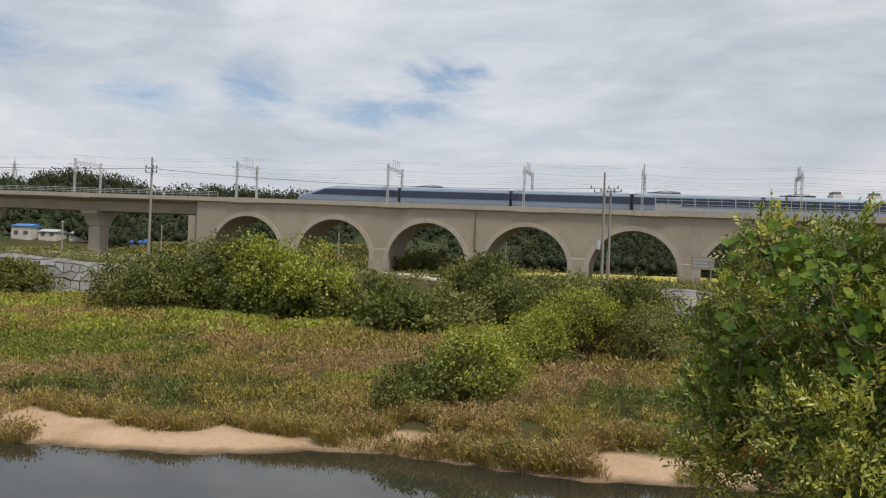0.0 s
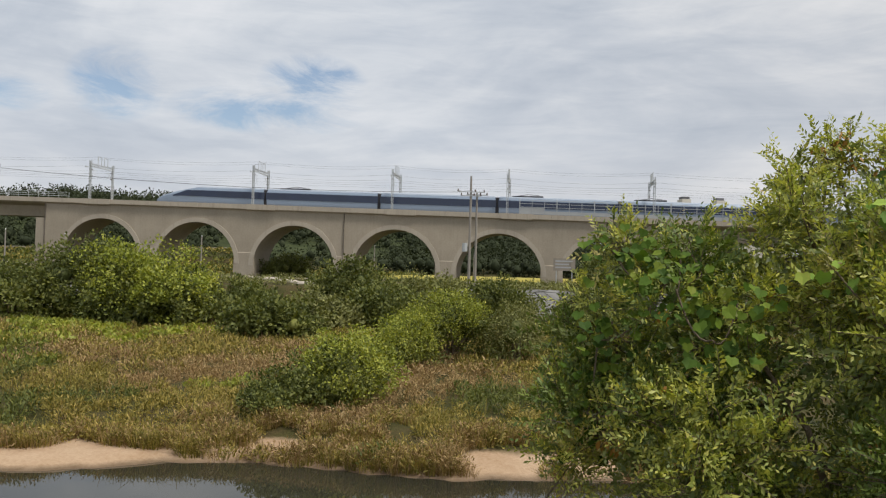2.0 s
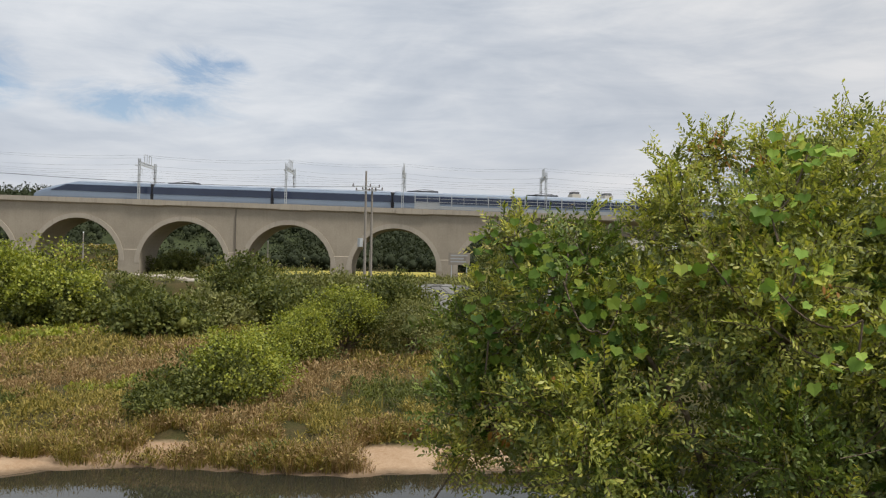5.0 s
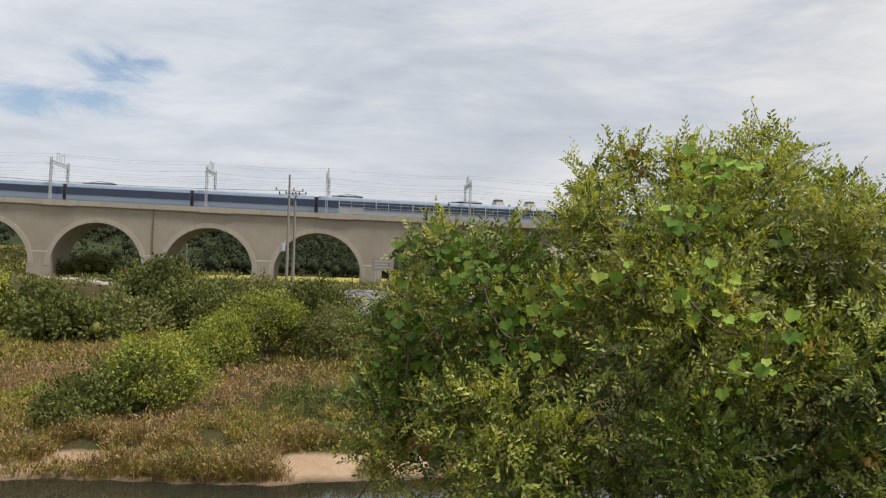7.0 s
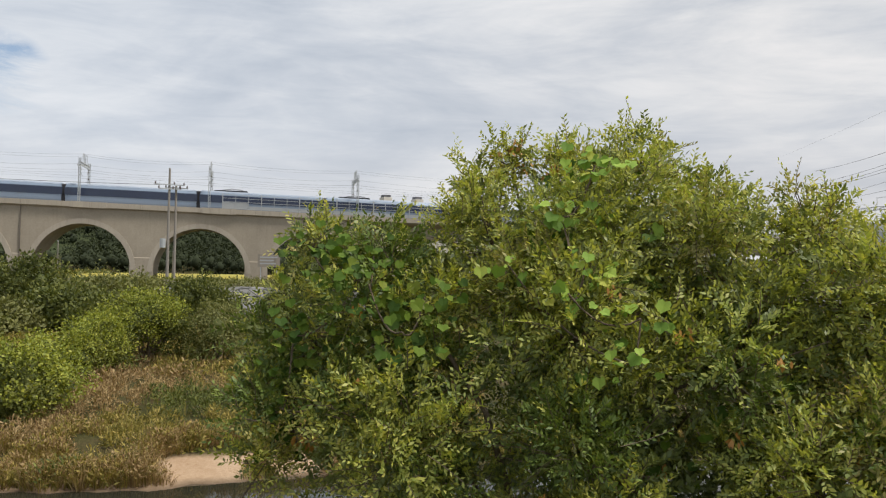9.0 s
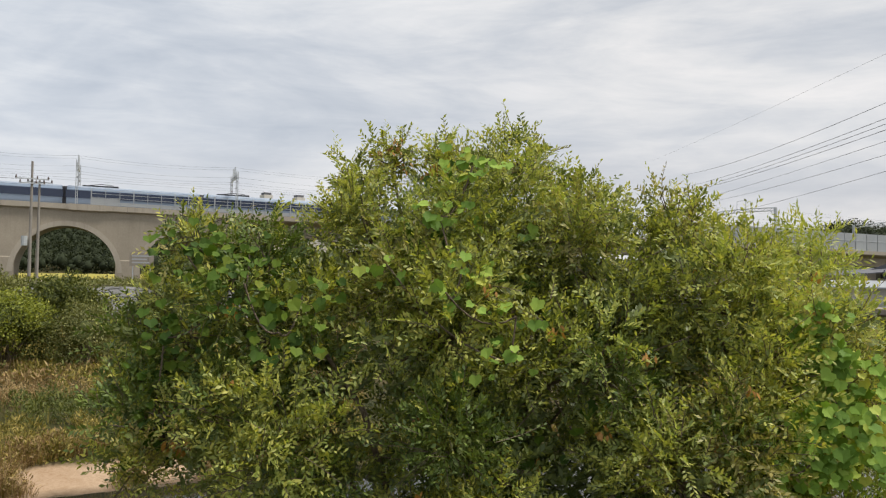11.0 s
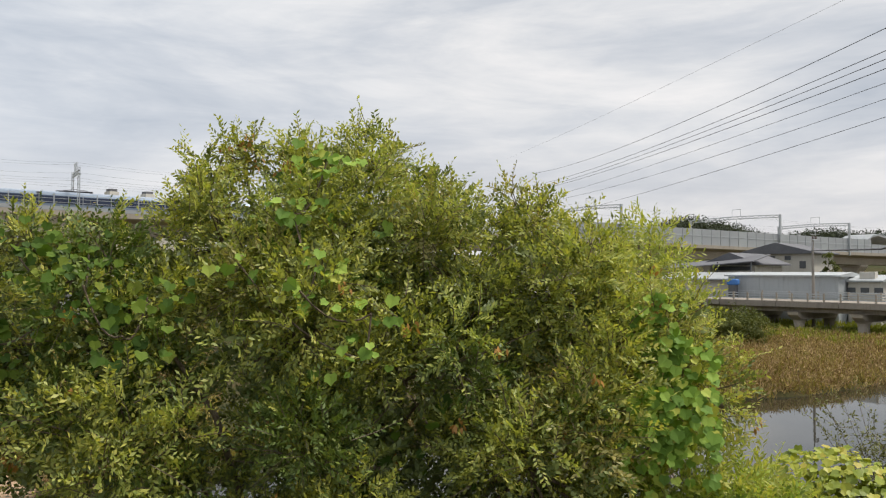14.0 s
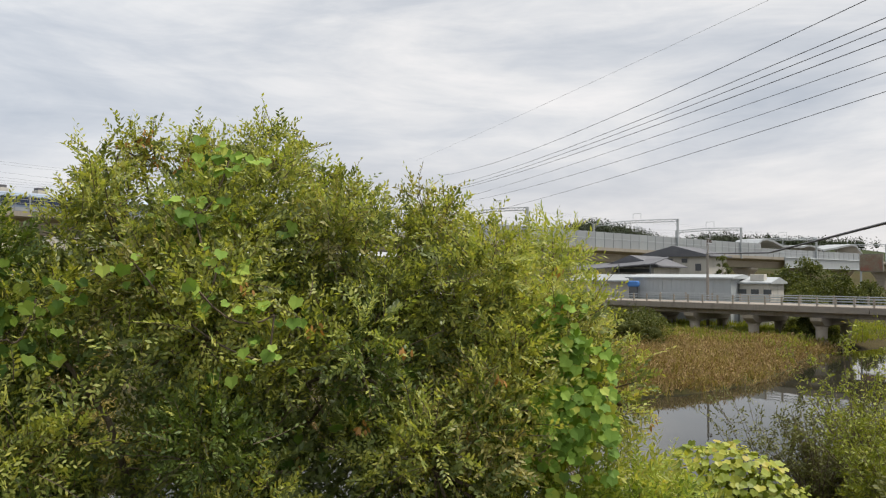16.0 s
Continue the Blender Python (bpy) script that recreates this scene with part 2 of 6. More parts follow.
def ground_material():
    mat = bpy.data.materials.new("ground")
    mat.use_nodes = True
    n = Nodes(mat.node_tree)
    bsdf = mat.node_tree.nodes["Principled BSDF"]
    pos = n.add("NewGeometry").outputs["Position"]
    xyz = n.add("SeparateXYZ")
    n.link(pos, xyz.inputs[0])
    a, b, c = n.noise(pos, 0.05, 5, 0.6), n.noise(pos, 0.5, 5, 0.65), n.noise(pos, 7.0, 6, 0.7)
    mixed = n.math("ADD", n.math("MULTIPLY", a, 0.5), n.math("MULTIPLY", b, 0.5))
    soil = n.ramp(mixed, [(0.35, (0.034, 0.038, 0.012)), (0.47, (0.058, 0.054, 0.019)), (0.56, (0.080, 0.062, 0.028)), (0.68, (0.044, 0.050, 0.014))])
    soil = n.mix(1.0, soil, n.ramp(c, [(0.3, grey(0.55)), (0.7, grey(1.3))]), "MULTIPLY")
    sand = n.ramp(n.math("ADD", n.math("MULTIPLY", b, 0.5), n.math("MULTIPLY", c, 0.5)), [(0.35, (0.31, 0.205, 0.122)), (0.6, (0.43, 0.312, 0.208))])
    wet = n.ramp(n.math("ADD", xyz.outputs[2], n.math("MULTIPLY", b, 0.12)), [(0.08, grey(0.42)), (0.20, grey(1.0))])
    sand = n.mix(1.0, sand, wet, "MULTIPLY")
    edge = n.math("ADD", xyz.outputs[2], n.math("MULTIPLY", n.math("SUBTRACT", b, 0.5), 0.35))
    east = n.ramp(n.math("DIVIDE", xyz.outputs[0], 100.0), [(0.12, grey(0.0)), (0.16, grey(1.0))])
    edge = n.math("ADD", edge, east)
    hill = n.ramp(n.math("DIVIDE", xyz.outputs[2], 100.0), [(0.09, grey(0.0)), (0.13, grey(1.0))])
    soil = n.mix(hill, soil, n.ramp(b, [(0.35, (0.030, 0.040, 0.018)), (0.65, (0.060, 0.072, 0.030))]))
    col = n.mix(n.ramp(edge, [(0.50, grey(0.0)), (0.62, grey(1.0))]), sand, soil)
    n.put(bsdf, Base_Color=col, Roughness=0.95)
    bsdf.inputs["Specular IOR Level"].default_value = 0.1
    bp = n.add("Bump")
    n.put(bp, Height=c, Strength=0.4, Distance=0.08)
    n.link(bp.outputs[0], bsdf.inputs["Normal"])
    return mat


def water_material():
    mat = bpy.data.materials.new("river_water")
    mat.use_nodes = True
    n = Nodes(mat.node_tree)
    bsdf = mat.node_tree.nodes["Principled BSDF"]
    pos = n.add("TexCoord").outputs["Object"]
    ripple = n.noise(pos, 1.6, 3, 0.5)
    n.put(bsdf, Base_Color=n.ramp(n.noise(pos, 0.06, 3), [(0.35, (0.020, 0.021, 0.015)), (0.65, (0.034, 0.032, 0.022))]), Roughness=0.012, IOR=1.33)
    bp = n.add("Bump")
    n.put(bp, Height=ripple, Strength=0.03, Distance=0.05)
    n.link(bp.outputs[0], bsdf.inputs["Normal"])
    return mat


M["ground"] = ground_material()
M["water"] = water_material()


# ---- mesh helpers ----
def part(name, data, mat, parent=None, label=""):
    """Links a bmesh or mesh as one object under a thing."""
    if isinstance(data, bmesh.types.BMesh):
        me = bpy.data.meshes.new(name)
        bmesh.ops.recalc_face_normals(data, faces=data.faces)
        data.to_mesh(me)
        data.free()
    else:
        me = data
    if mat is not None and not me.materials:
        me.materials.append(mat)
    ob = new(name, me)
    if parent is not None:
        ob.parent = parent
    if label:
        tagged(ob, label)
    return ob


def thing(name, label, category, m=None, group="", kind=""):
    ob = new(name)
    ob.empty_display_size = 0.3
    if m is not None:
        ob.matrix_world = m
    return tagged(ob, label, category, group, kind)


def np_mesh(name, verts, faces):
    """A mesh from arrays: verts (n, 3), faces (m, k) with one k."""
    me = bpy.data.meshes.new(name)
    verts, faces = np.asarray(verts, np.float32), np.asarray(faces, np.int32)
    m, k = faces.shape
    me.vertices.add(len(verts))
    me.vertices.foreach_set("co", verts.ravel())
    me.loops.add(m * k)
    me.loops.foreach_set("vertex_index", faces.ravel())
    me.polygons.add(m)
    me.polygons.foreach_set("loop_start", np.arange(0, m * k, k, dtype=np.int32))
    me.update(calc_edges=True)
    return me


def box(bm, x0, x1, y0, y1, z0, z1, m=None, bevel=0.0):
    """Adds a box to bm, bevelled when asked."""
    vs = [bm.verts.new((x, y, z)) for z in (z0, z1) for y in (y0, y1) for x in (x0, x1)]
    fs = [bm.faces.new([vs[i] for i in q]) for q in ((0, 2, 3, 1), (4, 5, 7, 6), (0, 1, 5, 4), (2, 6, 7, 3), (0, 4, 6, 2), (1, 3, 7, 5))]
    if m is not None:
        bmesh.ops.transform(bm, matrix=m, verts=vs)
    if bevel:
        es = list({e for f in fs for e in f.edges})
        bmesh.ops.bevel(bm, geom=es, offset=bevel, segments=1, affect="EDGES")
    return bm


def tube(bm, points, radii, sides=6):
    """Adds a tapering tube along points."""
    points = [Vector(p) for p in points]
    if not hasattr(radii, "__len__"):
        radii = [radii] * len(points)
    rings = []
    for i, p in enumerate(points):
        d = (points[min(i + 1, len(points) - 1)] - points[max(i - 1, 0)]).normalized()
        a = d.orthogonal().normalized() if abs(d.z) > 0.95 or abs(d.z) < 1e-6 else d.cross(Vector((0, 0, 1))).normalized()
        b = d.cross(a)
        rings.append([bm.verts.new(p + radii[i] * (math.cos(k * math.tau / sides) * a + math.sin(k * math.tau / sides) * b)) for k in range(sides)])
    for r, s in zip(rings, rings[1:]):
        for k in range(sides):
            bm.faces.new((r[k], r[(k + 1) % sides], s[(k + 1) % sides], s[k]))
    bm.faces.new(rings[0][::-1])
    bm.faces.new(rings[-1])
    return bm


def B():
    return bmesh.new()


def unit(v):
    return v / np.maximum(np.linalg.norm(v, axis=1, keepdims=True), 1e-9)


def leaf_mesh(name, base, way, normal, length, width, outline=6, fold=0.18):
    """Many leaves in one mesh. base, way, normal: (n, 3); length, width: (n,). outline: 3 blade, 4 diamond, 6 oval."""
    n = len(base)
    way = unit(way)
    side = unit(np.cross(way, normal))
    up = np.cross(side, way)
    L, W = np.asarray(length)[:, None], np.asarray(width)[:, None] * 0.5
    if outline == 3:
        shape = [(0, -1, 0), (0, 1, 0), (1, 0, 0)]
    elif outline == 4:
        shape = [(0, 0, 0), (0.5, -1, fold), (1, 0, -0.1), (0.5, 1, fold)]
    else:
        shape = [(0, 0, 0), (0.3, -1, fold), (0.68, -0.8, fold), (1, 0, -0.25), (0.68, 0.8, fold), (0.3, 1, fold)]
    v = np.stack([base + way * L * a + side * W * b + up * W * c for a, b, c in shape], 1).reshape(-1, 3)
    k = len(shape)
    return np_mesh(name, v, np.arange(n * k).reshape(n, k))


rng = np.random.default_rng(7)


# ---- ground and river ----
SHORE_X = [-200, -60, -30, -18.1, -16.2, -13.2, -9.6, -5.5, -4.1, -1.7, 2.8, 4.9, 9.1, 25, 40, 51.2, 56.5, 63.6, 74, 82.8, 88.7, 96, 140, 300]
SHORE_Y = [62, 46, 38, 34.2, 33.9, 33.5, 33.2, 34.4, 34.5, 34.0, 32.0, 31.1, 30.9, 28.5, 25, 21.5, 18.8, 17.1, 17.6, 18.6, 17.9, 17, 8, -20]
RIDGE_AZ = [-180, -60, -30, -27, -24, -21, -19.5, -15, -12, -8, -6.5, 0, 10, 20, 30, 58, 61, 64, 67, 69, 72, 78, 90, 180]
RIDGE_EL = [2.5, 3.0, 4.3, 4.4, 5.1, 4.7, 4.2, 4.55, 4.5, 4.45, 4.2, 3.9, 3.5, 3.2, 2.6, 2.2, 3.2, 3.9, 3.3, 2.5, 2.9, 2.5, 2.3, 2.5]


def smooth(a, b, x):
    t = np.clip((x - a) / (b - a), 0, 1)
    return t * t * (3 - 2 * t)


def wobble(x, y):
    return np.sin(x * 0.9 + 1.3 * np.sin(y * 0.31)) * 0.5 + np.sin(x * 0.37 + y * 0.53) * 0.5


def far_shore(x):
    return np.interp(x, SHORE_X, SHORE_Y) + 0.14 * np.sin(x * 1.9) + 0.10 * np.sin(x * 4.3 + 1)


def near_shore(x):
    return 12.5 - 0.22 * np.clip(x, -60, 60) + 0.4 * np.sin(x * 0.8)


def ground_z(x, y):
    x, y = np.asarray(x, float), np.asarray(y, float)
    df, dn = y - far_shore(x), near_shore(x) - y
    # far bank: a sandy beach, wider in the west, then the flood plain, then the levee
    beach = 1.6 + 3.0 * smooth(-3, -9, x)
    z_far = 0.35 * smooth(0, 1.4, df) + 0.12 * smooth(1.5, beach, df) + 0.55 * smooth(beach, beach + 3, df) + 1.0 * smooth(6, 50, df) + 0.16 * wobble(x, y) * smooth(2, 8, df)
    levee = 100 - 0.16 * np.clip(x, -80, 60)
    top = 5.6 + 1.9 * smooth(-25, -75, x)
    z_far = z_far + (top - 2.0) * smooth(0, 6.5, y - levee)
    # near bank
    z_near = 6.3 * smooth(1.0, 10.5, dn) + 0.15 * smooth(0, 1, dn) - 1.6 * smooth(2.2, 6.0, np.hypot(x, y)) * smooth(6.5, 9.5, dn)
    z = np.where(df > 0, z_far, np.where(dn > 0, z_near, -0.8 * smooth(0, 1.5, np.minimum(-df, -dn))))
    # hills
    az, d = np.degrees(np.arctan2(x, y)), np.hypot(x, y)
    el = np.interp(az, RIDGE_AZ, RIDGE_EL)
    back = 170 * smooth(60, 72, az)
    rise = np.maximum(0, (450 + back) * np.tan(np.radians(el)) + 8 - 5 - 9.5)
    z = z + rise * smooth(270 + back, 450 + back, d) * (1 - 0.8 * smooth(700, 1500, d))
    return z


def steps(*runs):
    return np.unique(np.concatenate([np.arange(a, b + 1e-6, s) for a, b, s in runs]))


gx = steps((-4000, -700, 300), (-700, -120, 20), (-120, -40, 4), (-40, 100, 0.8), (100, 240, 5), (240, 800, 20), (800, 4000, 320))
gy = steps((-4000, -400, 300), (-400, -40, 30), (-40, 0, 4), (0, 60, 0.7), (60, 125, 1.6), (125, 260, 7), (260, 700, 16), (700, 4000, 330))
GX, GY = np.meshgrid(gx, gy)
idx = np.arange(GX.size).reshape(GX.shape)
quads = np.stack([idx[:-1, :-1], idx[:-1, 1:], idx[1:, 1:], idx[1:, :-1]], -1).reshape(-1, 4)
ground = part("ground", np_mesh("ground", np.stack([GX, GY, ground_z(GX, GY)], -1).reshape(-1, 3), quads), M["ground"])
for p in ground.data.polygons:
    p.use_smooth = True
tagged(ground, "grassy flood plain with a sandy river bank and wooded hills", "ground", kind="structure")

water = part("water", np_mesh("water", [(-260, 0, 0), (300, -60, 0), (300, 60, 0), (-260, 80, 0)], [(0, 1, 2, 3)]), M["water"])
tagged(water, "calm grey-green river water reflecting the cloudy sky", "river", kind="structure")


# ---- railway viaduct ----
RAIL = pose(-49.2, 189.9, 0, 0, 0, -16.44)
RISE_S, RISE_Z = (-200, 120, 285, 357, 443, 600), (25.0, 19.4, 16.35, 15.2, 14.5, 13.4)


def zp(s):
    """Height of the parapet's top at s metres along the viaduct."""
    return float(np.interp(s, RISE_S, RISE_Z))


def rail_ground(s, y=0):
    p = RAIL @ Vector((s, y, 0))
    return float(ground_z(p.x, p.y))


def sweep(bm, profile, s0, s1, pieces=1):
    """Extrudes a closed (y, z) outline along the track; z counts from the parapet's top."""
    rings = []
    for i in range(pieces + 1):
        s = s0 + (s1 - s0) * i / pieces
        rings.append([bm.verts.new((s, y, zp(s) + z)) for y, z in profile])
    k = len(profile)
    for a, b in zip(rings, rings[1:]):
        for i in range(k):
            bm.faces.new((a[i], a[(i + 1) % k], b[(i + 1) % k], b[i]))
    bm.faces.new(rings[0])
    bm.faces.new(rings[-1][::-1])
    return bm


WIDE = 10.0
PITCH, SPAN, FIRST = 21.68, 8.85, 4.0
ARCHES = [FIRST + PITCH * i for i in range(6)]
arch_row = thing("arch_viaduct", "pale concrete railway viaduct with six round arches", "viaduct", RAIL)
for c in ARCHES:
    bm = B()
    s0, s1 = c - PITCH / 2, c + PITCH / 2
    foot = min(rail_ground(s0), rail_ground(s1)) - 0.8
    spring = zp(c) - 4.1 - SPAN
    arc = [(c - SPAN - 0.25, foot), (c - SPAN, spring)] + [(c - SPAN * math.cos(a), spring + SPAN * math.sin(a)) for a in np.linspace(0, math.pi, 33)[1:-1]] + [(c + SPAN, spring), (c + SPAN + 0.25, foot)]
    crown = [(s0, foot)] + [(x, zp(x) - 1.0) for x, _ in arc[1:-1]] + [(s1, foot)]
    crown[1], crown[-2] = (s0, zp(s0) - 1.0), (s1, zp(s1) - 1.0)
    rows = []
    for y in (0.0, WIDE):
        rows.append(([bm.verts.new((x, y, z)) for x, z in arc], [bm.verts.new((x, y, z)) for x, z in crown]))
    for a, o in rows:
        for i in range(len(arc) - 1):
            bm.faces.new((a[i], a[i + 1], o[i + 1], o[i]))
    (a, o), (a2, o2) = rows
    for i in range(len(arc) - 1):
        bm.faces.new((a[i], a2[i], a2[i + 1], a[i + 1]))
        bm.faces.new((o[i], o[i + 1], o2[i + 1], o2[i]))
    bm.faces.new((a[0], o[0], o2[0], a2[0]))
    bm.faces.new((a[-1], a2[-1], o2[-1], o[-1]))
    part("arch_bay", bm, M["concrete"], arch_row)
    bm = B()
    inner, outer = [], []
    for y in (-0.16, 0.02):
        for lst, r in ((inner, SPAN - 0.01), (outer, SPAN + 0.95)):
            lst.append([bm.verts.new((c - r * math.cos(t), y, spring + r * math.sin(t))) for t in np.linspace(0.02, math.pi - 0.02, 41)])
    for i in range(40):
        bm.faces.new((inner[0][i], inner[0][i + 1], outer[0][i + 1], outer[0][i]))
        bm.faces.new((inner[0][i], inner[1][i], inner[1][i + 1], inner[0][i + 1]))
        bm.faces.new((outer[0][i], outer[0][i + 1], outer[1][i + 1], outer[1][i]))
    part("arch_ring", bm, M["concrete_pale"], arch_row, "slightly paler raised concrete arch ring")
for i in range(7):
    s = FIRST + PITCH * (i - 0.5)
    foot = rail_ground(s) - 0.8
    a, b = (s, s + 2.0) if i == 0 else (s - 2.0, s) if i == 6 else (s - 2.0, s + 2.0)
    bm = B()
    top = zp(s) - 10.3
    vs = [bm.verts.new(v) for v in ((a - 0.3, -0.12, foot), (b + 0.3, -0.12, foot), (b + 0.15, -0.10, top), (a - 0.15, -0.10, top),
                                    (a - 0.3, 0.03, foot), (b + 0.3, 0.03, foot), (b + 0.15, 0.03, top + 0.2), (a - 0.15, 0.03, top + 0.2))]
    for q in ((0, 1, 2, 3), (0, 4, 5, 1), (1, 5, 6, 2), (2, 6, 7, 3), (3, 7, 4, 0)):
        bm.faces.new([vs[k] for k in q])
    part("pier_face", bm, M["concrete"], arch_row)
bm = box(B(), -11.4, FIRST - PITCH / 2, 0.0, WIDE, rail_ground(-11) - 0.8, zp(-10) - 4.45)
box(bm, -9.15, FIRST - PITCH / 2, 0.0, WIDE, zp(-10) - 4.45, zp(-9) - 1.0)
part("abutment", bm, M["concrete"], arch_row)
for s in (-9.2, FIRST + PITCH * 2.5, FIRST + PITCH * 5.5):
    bm = B()
    box(bm, s - 0.05, s + 0.05, -0.24, 0.0, rail_ground(s), zp(s) - 1.0)
    part("expansion_joint", bm, M["joint"], arch_row)

deck = thing("viaduct_deck", "concrete deck edge with stepped parapet along the railway", "viaduct deck", RAIL)
EDGE = [(-0.55, 0.0), (-0.20, 0.0), (0.0, -0.35), (10.0, -0.35), (10.2, 0.0), (10.55, 0.0), (10.55, -0.95), (10.0, -1.25), (0.0, -1.25), (-0.55, -0.95)]
for s in np.arange(-190, 560, 10.75):
    s0 = float(s) + 1.0
    bm = sweep(B(), EDGE, s0, s0 + 10.72)
    part("parapet_panel", bm, M["concrete_pale"], deck)
GANTRIES = [-124.0, -84.0, -44.3, 0.8, 38.0, 68.2, 92.2, 121.6, 160.0, 198.0]
for s in GANTRIES:
    for half in (5.2,):
        bm = sweep(B(), [(-0.72, 0.05), (-0.5, 0.05), (-0.5, -1.2), (-0.72, -1.08)], s - 1.2, s + half)
        part("mast_ledge", bm, M["concrete_pale"], deck)

for side, s0, s1 in (("west", -190.0, -9.3), ("east", 123.4, 560.0)):
    girder = thing("girder_viaduct", "long concrete box-girder railway viaduct on hammerhead piers", "viaduct", RAIL)
    span = 35.5
    edges = [-190, -180, -145, -110, -75.4, -40.4, -9.3] if side == "west" else [123.4 + span * i for i in range(13)]
    for a, b in zip(edges, edges[1:]):
        bm = sweep(B(), [(0.0, -1.2), (10.0, -1.2), (8.2, -1.75), (7.6, -4.1), (2.4, -4.1), (1.8, -1.75)], a + 0.04, b - 0.04)
        part("box_girder", bm, M["concrete"], girder)
    for s in edges[1:-1]:
        foot = rail_ground(s, 5) - 0.8
        top = zp(s) - 4.15
        bm = B()
        # shaft, then the flared head
        box(bm, s - 1.75, s + 1.75, 3.2, 6.8, foot, top - 3.6, bevel=0.25)
        part("pier_shaft", bm, M["concrete_pale"], girder)
        bm = B()
        rings = []
        for z, hx, hy in ((top - 3.6, 1.95, 1.95), (top - 3.3, 1.95, 2.0), (top - 2.2, 2.0, 2.6), (top - 0.9, 2.2, 3.7), (top - 0.6, 2.3, 3.9), (top - 0.05, 2.3, 3.9)):
            rings.append([bm.verts.new((s + sx * hx, 5 + sy * hy, z)) for sx, sy in ((-1, -1), (1, -1), (1, 1), (-1, 1))])
        for r, q in zip(rings, rings[1:]):
            for k in range(4):
                bm.faces.new((r[k], r[(k + 1) % 4], q[(k + 1) % 4], q[k]))
        bm.faces.new(rings[0])
        bm.faces.new(rings[-1])
        part("pier_head", bm, M["concrete_pale"], girder)


# ---- masts over the track ----
def gantry():
    ob = thing("catenary_mast", "galvanised steel portal mast carrying overhead railway wires", "railway mast", group="masts along the viaduct")
    for y in (0.35, 9.65):
        bm = B()
        for dx, dy in ((-0.17, -0.17), (0.17, -0.17), (0.17, 0.17), (-0.17, 0.17)):
            box(bm, dx - 0.045, dx + 0.045, y + dy - 0.045, y + dy + 0.045, -0.2, 8.5)
        for k in range(14):
            z = 0.1 + k * 0.6
            tube(bm, [(-0.17, y - 0.17, z), (0.17, y - 0.17, z + 0.6)], 0.03, 4)
            tube(bm, [(-0.17, y + 0.17, z), (-0.17, y - 0.17, z + 0.6)], 0.03, 4)
        box(bm, -0.3, 0.3, y - 0.3, y + 0.3, -0.35, -0.15)
        part("mast_post", bm, M["galvanised"], ob)
    bm = B()
    for z in (7.25, 7.85):
        box(bm, -0.10, 0.10, 0.3, 9.7, z - 0.07, z + 0.07)
    for k in range(12):
        y = 0.5 + k * 0.75
        tube(bm, [(0, y, 7.25), (0, y + 0.38, 7.85)], 0.045, 4)
        tube(bm, [(0, y + 0.38, 7.85), (0, y + 0.75, 7.25)], 0.045, 4)
    part("truss_beam", bm, M["galvanised"], ob)
    for y in (4.0, 6.6):
        bm = B()
        for dy in (0, 1.4):
            tube(bm, [(0, y + dy - 0.7, 7.9), (0, y + dy - 0.7, 9.7)], 0.07, 5)
        tube(bm, [(0, y - 0.7, 9.7), (0, y + 0.7, 9.7)], 0.06, 5)
        part("wire_hoop", bm, M["galvanised"], ob)
    for y0, y1 in ((0.5, 2.6), (9.5, 7.4)):
        bm = B()
        tube(bm, [(0, y0, 6.6), (0, y1, 6.5)], 0.05, 5)
        tube(bm, [(0, y0, 5.2), (0, y1, 6.5)], 0.05, 5)
        tube(bm, [(0, (y0 + y1) / 2, 5.9), (0, y1 + (0.4 if y1 > y0 else -0.4), 5.2)], 0.04, 5)
        part("cantilever_arm", bm, M["galvanised"], ob)
        for z in (5.2, 6.6):
            bm = B()
            tube(bm, [(0, y0 + (0.1 if y1 > y0 else -0.1), z), (0, y0 + (0.7 if y1 > y0 else -0.7), z)], 0.11, 6)
            part("insulator", bm, M["insulator"], ob)
    bm = B()
    tube(bm, [(0.0, -1.5, 6.9), (0.0, 0.35, 7.0)], 0.07, 5)
    tube(bm, [(0.0, -1.5, 6.75), (0.0, -1.5, 7.05)], 0.12, 6)
    part("feeder_arm", bm, M["galvanised"], ob)
    return ob


first = gantry()
first.matrix_world = RAIL @ pose(GANTRIES[0], 0, zp(GANTRIES[0]))
for s in GANTRIES[1:]:
    copy_thing(first, RAIL @ pose(s, 0, zp(s)))


def wire_thing(name, label, paths, radius, mat="wire", m=None):
    ob = thing(name, label, "cable", m)
    for pts in paths:
        bm = B()
        tube(bm, pts, radius, 4)
        part("strand", bm, M[mat], ob)
    return ob


def sagging(a, b, sag, n=10):
    a, b = Vector(a), Vector(b)
    return [a.lerp(b, i / n) - Vector((0, 0, 4 * sag * (i / n) * (1 - i / n))) for i in range(n + 1)]


lines = []
for y, z, sag in ((2.6, 5.2, 0.0), (2.6, 6.5, 0.5), (7.4, 5.2, 0.0), (7.4, 6.5, 0.5), (-1.5, 7.1, 0.7), (3.3, 9.6, 0.6), (7.3, 9.6, 0.6)):
    path = []
    marks = GANTRIES + [235.0, 275.0, 330.0, 400.0]
    for s, e in zip(marks, marks[1:]):
        path += sagging((s, y, zp(s) + z), (e, y, zp(e) + z), sag, 6)[:-1]
    lines.append(path)
wire_thing("overhead_wires", "thin dark overhead wires strung along the railway", lines, 0.012, m=RAIL)

